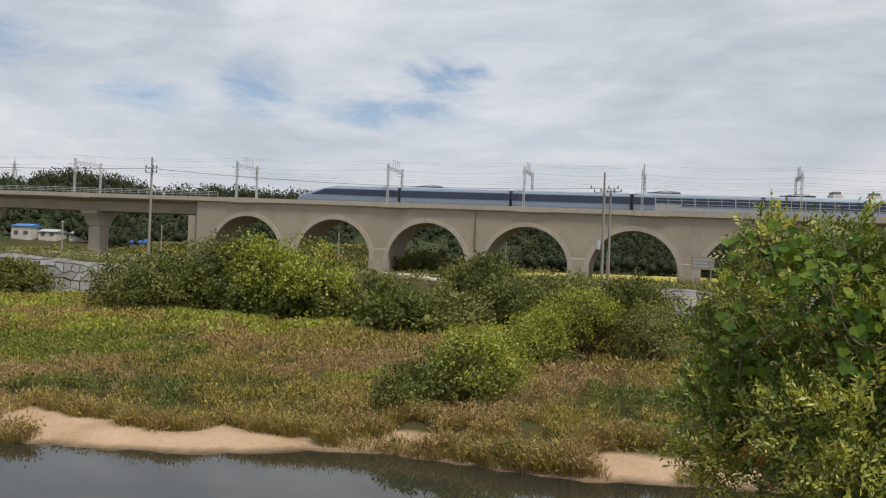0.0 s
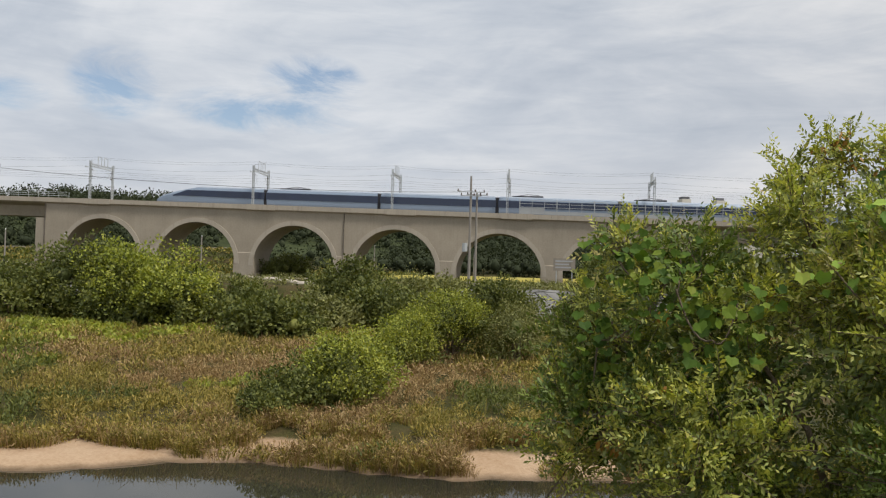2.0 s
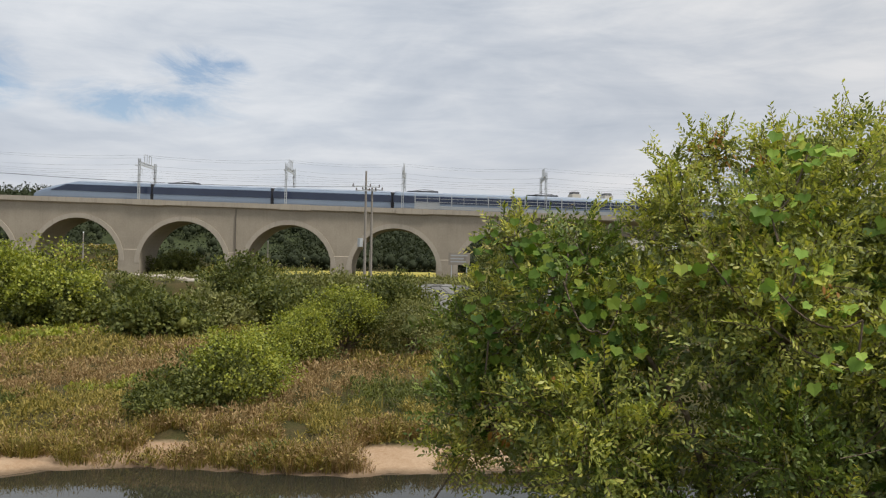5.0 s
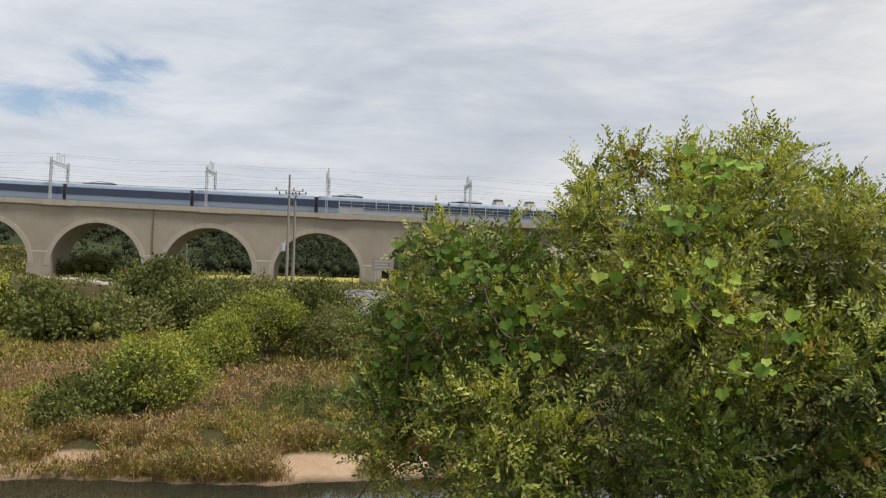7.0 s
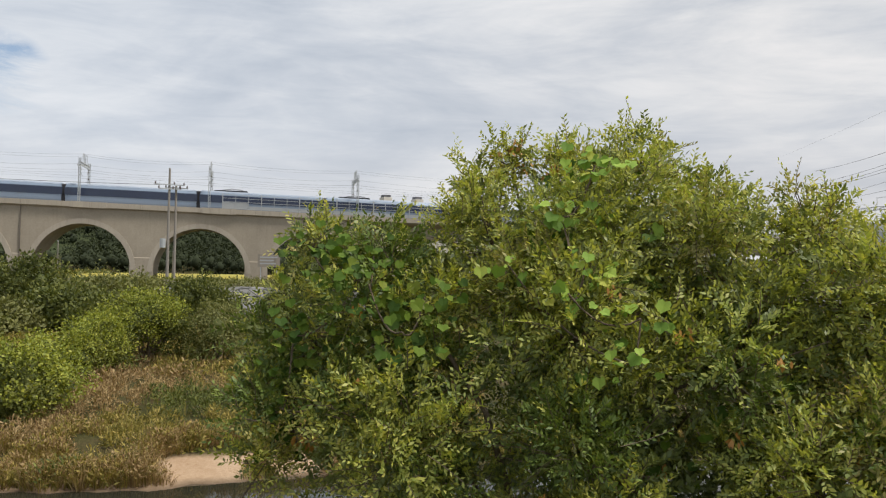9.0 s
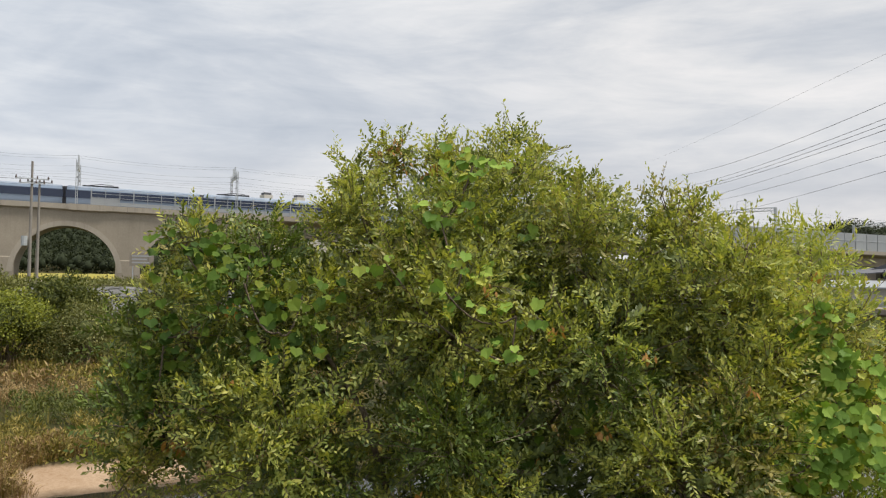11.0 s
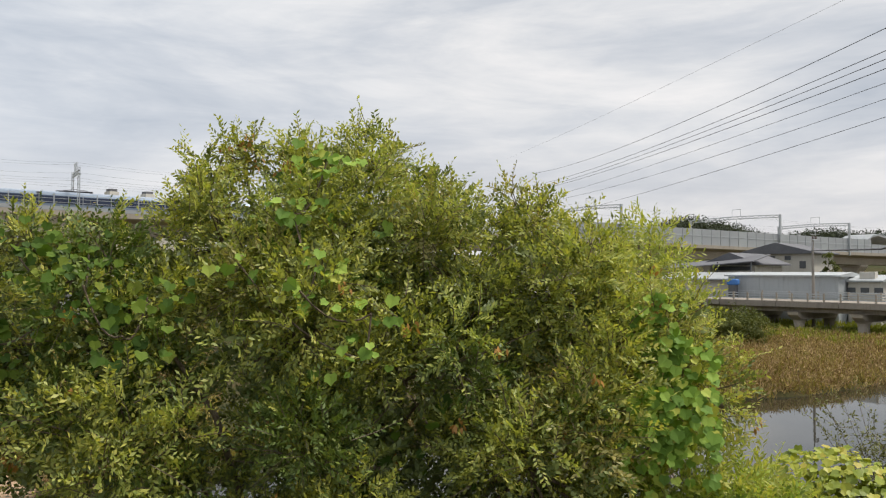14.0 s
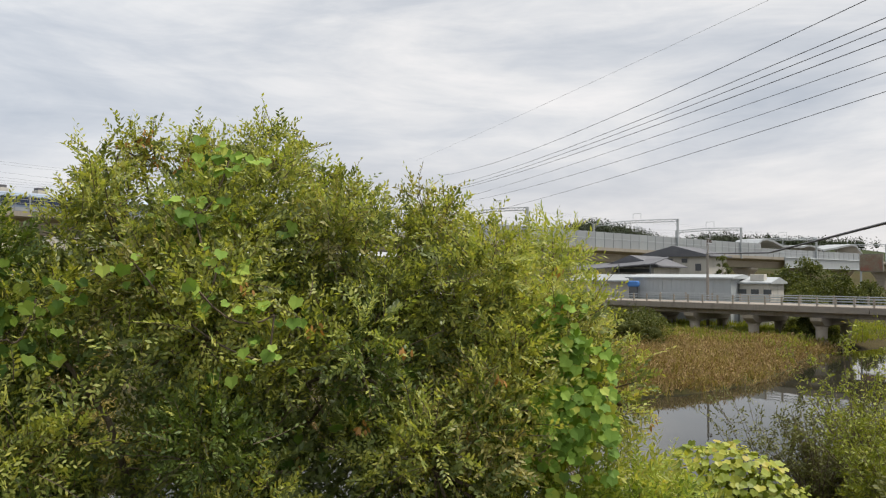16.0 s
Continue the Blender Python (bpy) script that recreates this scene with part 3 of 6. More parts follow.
# handrail of the western deck
rail = thing("handrail", "grey tubular steel handrail on the viaduct edge", "railing", RAIL)
for k in range(62):
    s = -150 + k * 2.4
    bm = tube(B(), [(s, -0.35, zp(s) - 0.02), (s, -0.35, zp(s) + 1.25)], 0.05, 5)
    part("rail_post", bm, M["galvanised"], rail)
for z in (0.45, 0.85, 1.25):
    bm = tube(B(), [(-150, -0.35, zp(-150) + z), (-4, -0.35, zp(-4) + z)], 0.045, 5)
    part("rail_tube", bm, M["galvanised"], rail)

# fence of the eastern deck
fence = thing("safety_fence", "tall pale grey mesh fence on steel posts along the track", "fence", RAIL)
for k in range(74):
    s = 94.8 + k * 2.5
    heavy = k % 3 == 0
    bm = box(B(), s - (0.10 if heavy else 0.05), s + (0.10 if heavy else 0.05), -0.42, -0.22, zp(s) - 0.02, zp(s) + (3.15 if heavy else 2.9))
    part("fence_post", bm, M["white_panel"], fence)
for z in (0.1, 1.45, 2.15, 2.85):
    bm = B()
    s0, s1 = 94.8, 277.3
    sweep(bm, [(-0.36, z), (-0.28, z), (-0.28, z + 0.09), (-0.36, z + 0.09)], s0, s1)
    part("fence_rail", bm, M["white_panel"], fence)
bm = sweep(B(), [(-0.33, 0.1), (-0.30, 0.1), (-0.30, 1.4), (-0.33, 1.4)], 94.8, 99.8)
part("fence_panel", bm, M["white_panel"], fence, "solid pale grey panel")
bm = sweep(B(), [(-0.33, 0.1), (-0.30, 0.1), (-0.30, 0.75), (-0.33, 0.75)], 99.9, 277.3)
part("fence_panel", bm, M["white_panel"], fence, "low solid pale grey panel")


# ---- train ----
train = thing("passenger_train", "blue and dark navy electric passenger train with a sloping nose", "train", RAIL)
TRAIN_S, CAR = 15.0, 25.0


def car_section(x, nose):
    """Half-height outline of the body at x metres from the nose tip, as (y, z)."""
    f = 1.0
    if nose:
        f = min(1.0, (max(x, 0.02) / 9.5)) ** 0.62
    top = 0.75 + (3.72 - 0.75) * f
    half = 1.55 * (0.45 + 0.55 * min(1.0, (max(x, 0.0) / 4.5)) ** 0.6) if nose else 1.55
    bot = 0.12
    c = 3.9
    return [(c - half * 0.96, bot), (c - half, bot + 0.35), (c - half, bot + (top - bot) * 0.52), (c - half * 0.95, bot + (top - bot) * 0.80), (c - half * 0.62, bot + (top - bot) * 0.97),
            (c, top), (c + half * 0.62, bot + (top - bot) * 0.97), (c + half * 0.95, bot + (top - bot) * 0.80), (c + half, bot + (top - bot) * 0.52), (c + half, bot + 0.35), (c + half * 0.96, bot)]


for i in range(6):
    a = TRAIN_S + i * CAR
    nose = i in (0, 5)
    flip = i == 5
    xs = [0.0, 0.4, 1.0, 1.8, 2.8, 4, 5.5, 7.2, 9.5, CAR - 0.35] if nose else [0.35, CAR - 0.35]
    body = B()
    rings = []
    for x in xs:
        s = a + (CAR - x if flip else x)
        rings.append([body.verts.new((s, y, zp(s) + z)) for y, z in car_section(x, nose)])
    for r, q in zip(rings, rings[1:]):
        for k in range(len(r)):
            body.faces.new((r[k], r[(k + 1) % len(r)], q[(k + 1) % len(r)], q[k]))
    body.faces.new(rings[0])
    body.faces.new(rings[-1])
    car = part("carriage", body, M["train_blue"], train, "metallic blue carriage body")
    # dark window band, a little proud of the side
    b0, b1 = (4.0, CAR - 0.2) if nose else (0.2, CAR - 0.2)
    if flip:
        b0, b1 = CAR - b1, CAR - b0
    tall = 2.95
    band = B()
    lo, hi = 1.42, 2.86
    s0, s1 = a + b0, a + b1
    cut0 = 3.2 if i == 0 else 0
    cut1 = 3.2 if i == 5 else 0
    vs = [band.verts.new(v) for v in ((s0, 2.29, zp(s0) + lo + 0.25 * (cut0 > 0)), (s1, 2.29, zp(s1) + lo + 0.25 * (cut1 > 0)), (s1 - cut1, 2.355, zp(s1) + hi), (s0 + cut0, 2.355, zp(s0) + hi),
                                      (s0, 2.5, zp(s0) + lo), (s1, 2.5, zp(s1) + lo), (s1 - cut1, 2.6, zp(s1) + hi), (s0 + cut0, 2.6, zp(s0) + hi))]
    for q in ((0, 1, 2, 3), (0, 4, 5, 1), (1, 5, 6, 2), (2, 6, 7, 3), (3, 7, 4, 0)):
        band.faces.new([vs[k] for k in q])
    part("window_band", band, M["train_dark"], car, "continuous dark navy window band")
    roof = B()
    r0, r1 = (10, CAR - 0.6) if not flip else (0.6, CAR - 10)
    if not nose:
        r0, r1 = 0.6, CAR - 0.6
    sweep(roof, [(2.75, 3.45), (3.2, 3.78), (4.6, 3.78), (5.05, 3.45)], a + r0, a + r1)
    part("roof_panel", roof, M["train_roof"], car, "grey-blue ribbed roof")
    under = sweep(B(), [(2.6, -0.55), (5.2, -0.55), (5.2, 0.2), (2.6, 0.2)], a + (2.2 if i == 0 else 0.5), a + CAR - (2.2 if flip else 0.5))
    part("underframe", under, M["train_under"], car)
    if i < 5:
        gang = sweep(B(), [(2.55, 0.1), (5.25, 0.1), (5.25, 3.3), (4.9, 3.55), (2.9, 3.55), (2.55, 3.3)], a + CAR - 0.4, a + CAR + 0.4)
        part("gangway", gang, M["train_under"], car, "black rubber gangway")
    if i in (1, 3, 4):
        eq = B()
        s = a + 3
        box(eq, s, s + 6.5, 3.3, 4.5, zp(s) + 3.6, zp(s) + 4.02, bevel=0.1)
        tube(eq, [(s + 1.0, 3.9, zp(s) + 4.0), (s + 3.4, 3.9, zp(s) + 4.35), (s + 5.6, 3.9, zp(s) + 4.15)], 0.06, 5)
        part("pantograph", eq, M["train_under"], car, "dark folded pantograph and roof equipment")


# ---- station end of the viaduct ----
barrier = thing("noise_barrier", "pale grey panelled noise barrier beside the station tracks", "noise barrier", RAIL)
for k in range(56):
    s = 226.0 + k * 4.0
    tall = 4.6 if s < 372 else 3.0
    bm = sweep(B(), [(-0.30, 0.02), (-0.18, 0.02), (-0.18, tall), (-0.30, tall)], s + 0.1, s + 3.9)
    part("barrier_panel", bm, M["white_panel" if k % 5 else "metal_sheet"], barrier)
    bm = box(B(), s - 0.07, s + 0.07, -0.40, -0.14, zp(s), zp(s) + tall + 0.15)
    part("barrier_post", bm, M["white_panel"], barrier)
    if s < 420:
        bm = sweep(B(), [(-0.36, tall * 0.55), (-0.30, tall * 0.55), (-0.30, tall * 0.62), (-0.36, tall * 0.62)], s + 0.1, s + 3.9)
        part("barrier_strip", bm, M["galvanised"], barrier)


def wide_portal(s, far, top):
    ob = thing("station_portal", "wide galvanised truss portal over the station tracks", "railway mast", RAIL, group="station portals")
    for y in (-0.6, far):
        bm = B()
        box(bm, s - 0.28, s + 0.28, y - 0.28, y + 0.28, zp(s) - 1.2 if y < 0 else zp(s) - 0.3, top)
        part("portal_post", bm, M["galvanised"], ob)
    bm = B()
    rise = 0.35
    pts = [(-0.6 + (far + 0.6) * i / 12, rise * math.sin(math.pi * i / 12)) for i in range(13)]
    for dz in (-0.9, -0.1):
        tube(bm, [(s, y, top + dz + h) for y, h in pts], 0.13, 4)
    for i in range(12):
        (y0, h0), (y1, h1) = pts[i], pts[i + 1]
        tube(bm, [(s, y0, top - 0.9 + h0), (s, (y0 + y1) / 2, top - 0.1 + h0)], 0.08, 4)
        tube(bm, [(s, (y0 + y1) / 2, top - 0.1 + h0), (s, y1, top - 0.9 + h1)], 0.08, 4)
    part("truss_beam", bm, M["galvanised"], ob)
    for y in (-0.6, far):
        bm = tube(B(), [(s, y, top - 2.4), (s, y + (1.8 if y < 0 else -1.8), top - 0.9)], 0.1, 5)
        part("knee_brace", bm, M["galvanised"], ob)
    mid = far * 0.45
    bm = B()
    for dy in (-1.7, 1.7):
        tube(bm, [(s, mid + dy, top + 0.2), (s, mid + dy, top + 2.6)], 0.07, 5)
    tube(bm, [(s, mid - 1.7, top + 2.6), (s, mid + 1.7, top + 2.6)], 0.06, 5)
    part("wire_hoop", bm, M["galvanised"], ob)
    bm = tube(B(), [(s, mid, top - 0.9), (s, mid, top - 3.8)], 0.12, 5)
    part("drop_post", bm, M["galvanised"], ob)
    for z in (-2.2, -3.4):
        bm = tube(B(), [(s, mid - 1.6, top + z), (s, mid + 1.6, top + z)], 0.07, 5)
        part("cross_arm", bm, M["galvanised"], ob)


for s, far, top in ((258.0, 27.0, 26.8), (325.0, 36.0, 26.5), (361.0, 27.0, 25.0), (412.0, 30.0, 23.0), (470.0, 32.0, 22.0)):
    wide_portal(s, far, top)

canopy = thing("platform_canopy", "white folded sheet-metal station platform canopy", "canopy", RAIL)
for s0, prof in ((374.0, ((0, 4.2), (4, 6.2), (7, 6.6), (11, 6.0), (18, 4.2), (32, 4.3), (35, 4.9), (38, 5.0), (41, 4.5), (46, 3.5))), (421.0, ((0, 3.8), (10, 4.8), (19, 6.0), (23, 6.5), (27, 6.2), (32, 3.2)))):
    bm = B()
    rows = []
    for y in (1.5, 12.0):
        rows.append(([bm.verts.new((s0 + x, y, zp(s0) + h + 0.2)) for x, h in prof], [bm.verts.new((s0 + x, y, zp(s0) + h - 0.5)) for x, h in prof]))
    (a, b), (c, d) = rows
    for i in range(len(prof) - 1):
        for q in ((a[i], a[i + 1], c[i + 1], c[i]), (b[i], d[i], d[i + 1], b[i + 1]), (a[i], b[i], b[i + 1], a[i + 1]), (c[i], c[i + 1], d[i + 1], d[i])):
            bm.faces.new(q)
    bm.faces.new((a[0], c[0], d[0], b[0]))
    bm.faces.new((a[-1], b[-1], d[-1], c[-1]))
    part("canopy_roof", bm, M["white_panel"], canopy)
    for x in (3, 20, 38):
        if x < prof[-1][0]:
            z = zp(s0) + float(np.interp(x, [p[0] for p in prof], [p[1] for p in prof])) - 0.4
            bm = tube(B(), [(s0 + x, 6, zp(s0) - 0.4), (s0 + x, 6, z)], 0.2, 6)
            part("canopy_post", bm, M["galvanised"], canopy)

steel = thing("steel_girder", "pale blue-grey painted steel railway girder", "girder", RAIL)
bm = sweep(B(), [(-0.8, -0.1), (-0.6, -0.1), (-0.6, -3.75), (-0.8, -3.75)], 389.0, 452.0)
part("web_plate", bm, M["metal_sheet"], steel)
for z in (-0.15, -3.85):
    bm = sweep(B(), [(-1.1, z), (-0.4, z), (-0.4, z + 0.2), (-1.0, z + 0.2)], 389.0, 452.0)
    part("flange", bm, M["metal_sheet"], steel)


# ---- road bridge ----
BRIDGE = pose(98.9, 44.0, 0, 0, 0, -90 - 10.5 + 0.0)     # local x runs along the bridge towards the near bank
road_bridge = thing("road_bridge", "old grey concrete road bridge with low railings over the river", "bridge", BRIDGE)
bm = box(B(), -45, 90, 0.0, 9.0, 4.35, 4.8, bevel=0.05)
part("road_slab", bm, M["concrete_grey"], road_bridge)
for y in (-0.25, 9.0):
    for k in range(18):
        a = -45 + k * 7.5
        bm = box(B(), a + 0.03, a + 7.47, y, y + 0.3, 4.1, 4.78, bevel=0.03)
        part("edge_beam", bm, M["concrete_grey"], road_bridge)
for y in (1.0, 3.2, 5.4, 7.6):
    bm = box(B(), -45, 90, y - 0.25, y + 0.25, 3.55, 4.36)
    part("girder", bm, M["concrete_grey"], road_bridge)
for y in (-0.12, 9.12):
    for k in range(62 if y < 1 else 31):
        a = -38 + k * (1.9 if y < 1 else 3.8)
        bm = box(B(), a - 0.09, a + 0.09, y - 0.08, y + 0.08, 4.77, 5.75)
        part("rail_post", bm, M["concrete_pale"], road_bridge)
    for z in (5.06, 5.36, 5.66):
        bm = box(B(), -39, 81, y - 0.05, y + 0.05, z - 0.05, z + 0.05)
        part("rail_bar", bm, M["galvanised"], road_bridge)
for a in (-5.4, 2.4, 9.6, 17.0, 24.6, 32.6, 41.0):
    pier = None
    bm = B()
    rings = []
    for z, hy in ((2.7, 3.7), (2.85, 4.1), (3.2, 4.65), (3.56, 4.75)):
        rings.append([bm.verts.new((a + sx * 0.62, 4.5 + sy * hy, z)) for sx, sy in ((-1, -1), (1, -1), (1, 1), (-1, 1))])
    for r, q in zip(rings, rings[1:]):
        for k in range(4):
            bm.faces.new((r[k], r[(k + 1) % 4], q[(k + 1) % 4], q[k]))
    bm.faces.new(rings[0])
    bm.faces.new(rings[-1])
    part("pier_cap", bm, M["concrete_pale"], road_bridge)
    for y in (1.25, 7.9):
        p = BRIDGE @ Vector((a, y, 0))
        bm = B()
        tube(bm, [(a, y, min(float(ground_z(p.x, p.y)), 1.0) - 0.6), (a, y, 2.25), (a, y, 2.55), (a, y, 2.72)], [0.6, 0.6, 0.7, 0.9], 14)
        part("pier_column", bm, M["concrete_pale"], road_bridge)


# ---- buildings by the road ----
def gz(x, y):
    return float(ground_z(x, y))


def shed(name, label, x0, x1, y0, y1, top, ridge, wall, roof, ribs=0, gable="y", eave=0.4):
    """A building with walls, a pitched roof and, when asked, standing ribs on the wall that faces the river."""
    z0 = min(gz(x0, y0), gz(x1, y1), gz(x0, y1), gz(x1, y0)) - 0.2
    ob = thing(name, label, "building", pose((x0 + x1) / 2, (y0 + y1) / 2, 0))
    hx, hy = (x1 - x0) / 2, (y1 - y0) / 2
    bm = box(B(), -hx, hx, -hy, hy, z0, top)
    part("wall", bm, M[wall], ob)
    bm = B()
    ex, ey = hx + eave, hy + eave
    if gable == "y":
        lines = [[(-ex, y, top), (0, y, ridge), (ex, y, top)] for y in (-ey, ey)]
    else:
        lines = [[(x, -ey, top), (x, 0, ridge), (x, ey, top)] for x in (-ex, ex)]
    vs = [[bm.verts.new((x, y, z + dz)) for x, y, z in ln] for ln in lines for dz in (0.02, 0.22)]
    for lo, hi in ((0, 2), (1, 3)):
        for i in range(2):
            bm.faces.new((vs[lo][i], vs[lo][i + 1], vs[hi][i + 1], vs[hi][i]))
    for a, b in ((0, 1), (2, 3)):
        for i in range(2):
            bm.faces.new((vs[a][i], vs[b][i], vs[b][i + 1], vs[a][i + 1]))
    for i in (0, 2):
        bm.faces.new((vs[0][i], vs[2][i], vs[3][i], vs[1][i]))
    for ln in (0, 2):
        bm.faces.new((vs[ln][0], vs[ln][1], vs[ln][2]))
    part("roof", bm, M[roof], ob)
    for k in range(ribs):
        y = -hy + 0.4 + (2 * hy - 0.8) * k / max(1, ribs - 1)
        bm = box(B(), -hx - 0.06, -hx - 0.004, y - 0.06, y + 0.06, z0 + 0.3, top - 0.05)
        part("wall_rib", bm, M[wall], ob)
    return ob, hx, hy, z0


def window_on(ob, x, y0, y1, z0, z1, name="window"):
    bm = box(B(), x - 0.08, x - 0.004, y0, y1, z0, z1)
    part(name, bm, M["steel_dark"], ob, "dark window")


shed("metal_shed", "long pale blue-grey corrugated metal shed behind the road", 109.4, 118, 33.4, 47.6, 7.55, 7.95, "metal_sheet", "metal_sheet", 22)
ob, hx, hy, z0 = shed("low_store", "low white-walled store with a pale metal roof", 112.5, 120, 29.4, 33.2, 6.9, 7.6, "white_wall", "metal_sheet", 0)
for k in range(3):
    window_on(ob, -hx, -2.2 + k * 1.6, -1.2 + k * 1.6, 5.5, 6.2)
bm = box(B(), -hx + 0.6, -hx + 2.0, -hy + 0.8, -hy + 2.6, 7.1, 8.2, bevel=0.05)
part("roof_unit", bm, M["white_wall"], ob)
ob, hx, hy, z0 = shed("white_house", "cream-walled house with a dark grey pitched roof", 139.5, 150, 46.6, 58.0, 11.2, 12.9, "white_wall", "roof_dark", 0, "x", 0.8)
window_on(ob, -hx, -hy + 1.0, -hy + 2.0, 8.8, 10.0)
window_on(ob, -hx, -hy + 3.4, -hy + 4.4, 10.2, 10.9)
window_on(ob, -hx, -hy + 6.0, -hy + 7.0, 10.2, 10.9)
ob, hx, hy, z0 = shed("old_mill", "old building with beige block walls and a dark sheet roof", 122.0, 133, 49.0, 56.0, 9.2, 10.9, "white_wall", "roof_dark", 0, "x", 1.0)
window_on(ob, -hx, -2.8, 2.8, 8.4, 9.0)
shed("white_store", "small white store with a flat pale roof and posts", 113.0, 118.5, 48.5, 58.5, 7.0, 7.9, "white_wall", "white_panel", 0, "y", 0.8)
lean = thing("lean_to_roof", "dark corrugated lean-to roof on thin steel posts", "shelter", pose(119.5, 54.5, 0))
bm = B()
vs = [bm.verts.new(v) for v in ((-3, -7.5, 9.6), (3.5, -7.5, 10.7), (3.5, 8, 9.3), (-3, 8, 8.4))]
vs += [bm.verts.new(v.co + Vector((0, 0, 0.14))) for v in vs]
for q in ((0, 1, 2, 3), (4, 5, 6, 7), (0, 4, 5, 1), (1, 5, 6, 2), (2, 6, 7, 3), (3, 7, 4, 0)):
    bm.faces.new([vs[i] for i in q])
part("roof_sheet", bm, M["roof_dark"], lean)
for y in (-7, -2, 3, 7.5):
    bm = tube(B(), [(-2.6, y, gz(117, 54.5 + y) - 0.1), (-2.6, y, 8.9 + (0.7 if y < 0 else -0.4))], 0.09, 6)
    part("post", bm, M["steel_dark"], lean)
water_tank = thing("blue_tank", "small bright blue plastic tank on a stand", "tank", pose(108.2, 46.4, 0))
part("tank_body", box(B(), -0.5, 0.5, -0.75, 0.75, 6.4, 7.2, bevel=0.15), M["blue_tarp"], water_tank)
part("stand", box(B(), -0.4, 0.4, -0.5, 0.5, gz(108.2, 46.4) - 0.1, 6.4), M["steel_dark"], water_tank)
board = thing("billboard", "faded red and brown billboard on a slim post", "billboard", pose(158.2, 24.4, 0, 0, 0, -8))
part("panel", box(B(), -0.15, 0.15, -1.9, 1.9, 8.8, 11.9), M["concrete_grey"], board)
M["poster"] = material("poster", None, 0.7, scale=0.8, stops=[(0.35, (0.30, 0.07, 0.05)), (0.5, (0.22, 0.17, 0.12)), (0.65, (0.36, 0.30, 0.22))])
part("poster", box(B(), -0.2, -0.155, -1.75, 1.75, 8.95, 11.75), M["poster"], board, "weathered red and brown picture")
part("post", tube(B(), [(0, 1.7, gz(158, 26) - 0.2), (0, 1.7, 11.9)], 0.18, 8), M["galvanised"], board)

ob, hx, hy, z0 = shed("white_block", "white flat-topped building beyond the viaduct with roof boxes", 96, 128, 206, 222, 26.6, 26.9, "white_wall", "white_panel", 0, "y", 0.0)
for x, y in ((-13.5, -5), (-3.5, -5)):
    part("roof_box", box(B(), x, x + 2.6, y, y + 3, 26.6, 29.0, bevel=0.05), M["white_wall"], ob)
    part("vent_cap", box(B(), x + 0.3, x + 2.3, y + 0.3, y + 2.7, 29.0, 29.7, bevel=0.05), M["roof_dark"], ob)
for (x, y, w, h, roof) in ((-142, 280, 6.5, 3.6, "blue_tarp"), (-134, 282, 6, 2.2, "white_panel"), (-125, 284, 5, 1.8, "metal_sheet")):
    ob, hx, hy, z0 = shed("village_house", "small white village house near the foot of the hill", x - w / 2, x + w / 2, y - 4, y + 4, gz(x, y) + h, gz(x, y) + h + 0.9, "white_wall", roof, 0, "x", 0.3)
    for k in range(2):
        part("window", box(B(), -w / 4 + k * w / 2 - 0.7, -w / 4 + k * w / 2 + 0.7, -hy - 0.08, -hy - 0.004, gz(x, y) + 1.0, gz(x, y) + 2.2), M["steel_dark"], ob)
shed("blue_hut", "small hut with a bright blue roof among trees", -105, -100.5, 276, 280, gz(-103, 278) + 2.0, gz(-103, 278) + 3.2, "white_wall", "blue_tarp", 0, "x", 0.5)


# ---- poles, sign, cables ----
def utility_pole(x, y, top, label, arms=((-0.6, 1.1),), r=0.2, box_at=None):
    z = gz(x, y)
    ob = thing("utility_pole", label, "utility pole", pose(x, y, z))
    part("shaft", tube(B(), [(0, 0, -0.4), (0, 0, (top - z) * 0.5), (0, 0, top - z)], [r * 1.15, r * 0.95, r * 0.7], 10), M["pole_concrete"], ob)
    for dz, half in arms:
        part("cross_arm", box(B(), -half, half, -0.28, -0.16, top - z + dz - 0.07, top - z + dz + 0.07), M["galvanised"], ob)
        for dx in (-half + 0.1, half - 0.1, half * 0.3):
            part("insulator", tube(B(), [(dx, -0.22, top - z + dz + 0.06), (dx, -0.22, top - z + dz + 0.42)], [0.12, 0.07], 7), M["insulator"], ob)
    if box_at is not None:
        part("transformer", tube(B(), [(-0.75, -0.1, top - z + box_at), (-0.75, -0.1, top - z + box_at + 1.3)], 0.42, 10), M["galvanised"], ob)
    return ob


utility_pole(-43.85, 122.4, 22.3, "tall grey concrete utility pole with crossarms", ((-1.6, 0.9), (-2.3, 0.9)), 0.2)
utility_pole(23.7, 122.7, 22.4, "tall grey concrete power pole with crossarms and insulators", ((-2.4, 2.1), (-3.0, 1.6)), 0.21, -11.5)
utility_pole(24.7, 122.9, 19.9, "shorter grey concrete pole standing beside a taller one", ((-0.3, 1.6),), 0.2)
for x, y, top in ((-19.0, 148.8, 12.8), (15.1, 199.4, 13.5), (-63.1, 136.0, 12.7), (-55.2, 160.8, 13.4), (-47.0, 168.0, 13.0), (34.0, 205.0, 12.5), (41.0, 206.0, 12.0), (61.0, 214.0, 12.0)):
    z = gz(x, y)
    ob = thing("slim_pole", "slim pale grey pole beside the road", "pole", pose(x, y, z), group="slim roadside poles")
    part("shaft", tube(B(), [(0, 0, -0.3), (0, 0, top - z)], [0.16, 0.11], 8), M["pole_concrete"], ob)
    part("cap", tube(B(), [(0, 0, top - z), (0, 0, top - z + 0.12)], [0.14, 0.05], 8), M["galvanised"], ob)
utility_pole(104.5, 34.8, 12.6, "dark weathered utility pole by the sheds", ((-0.5, 0.7),), 0.18)

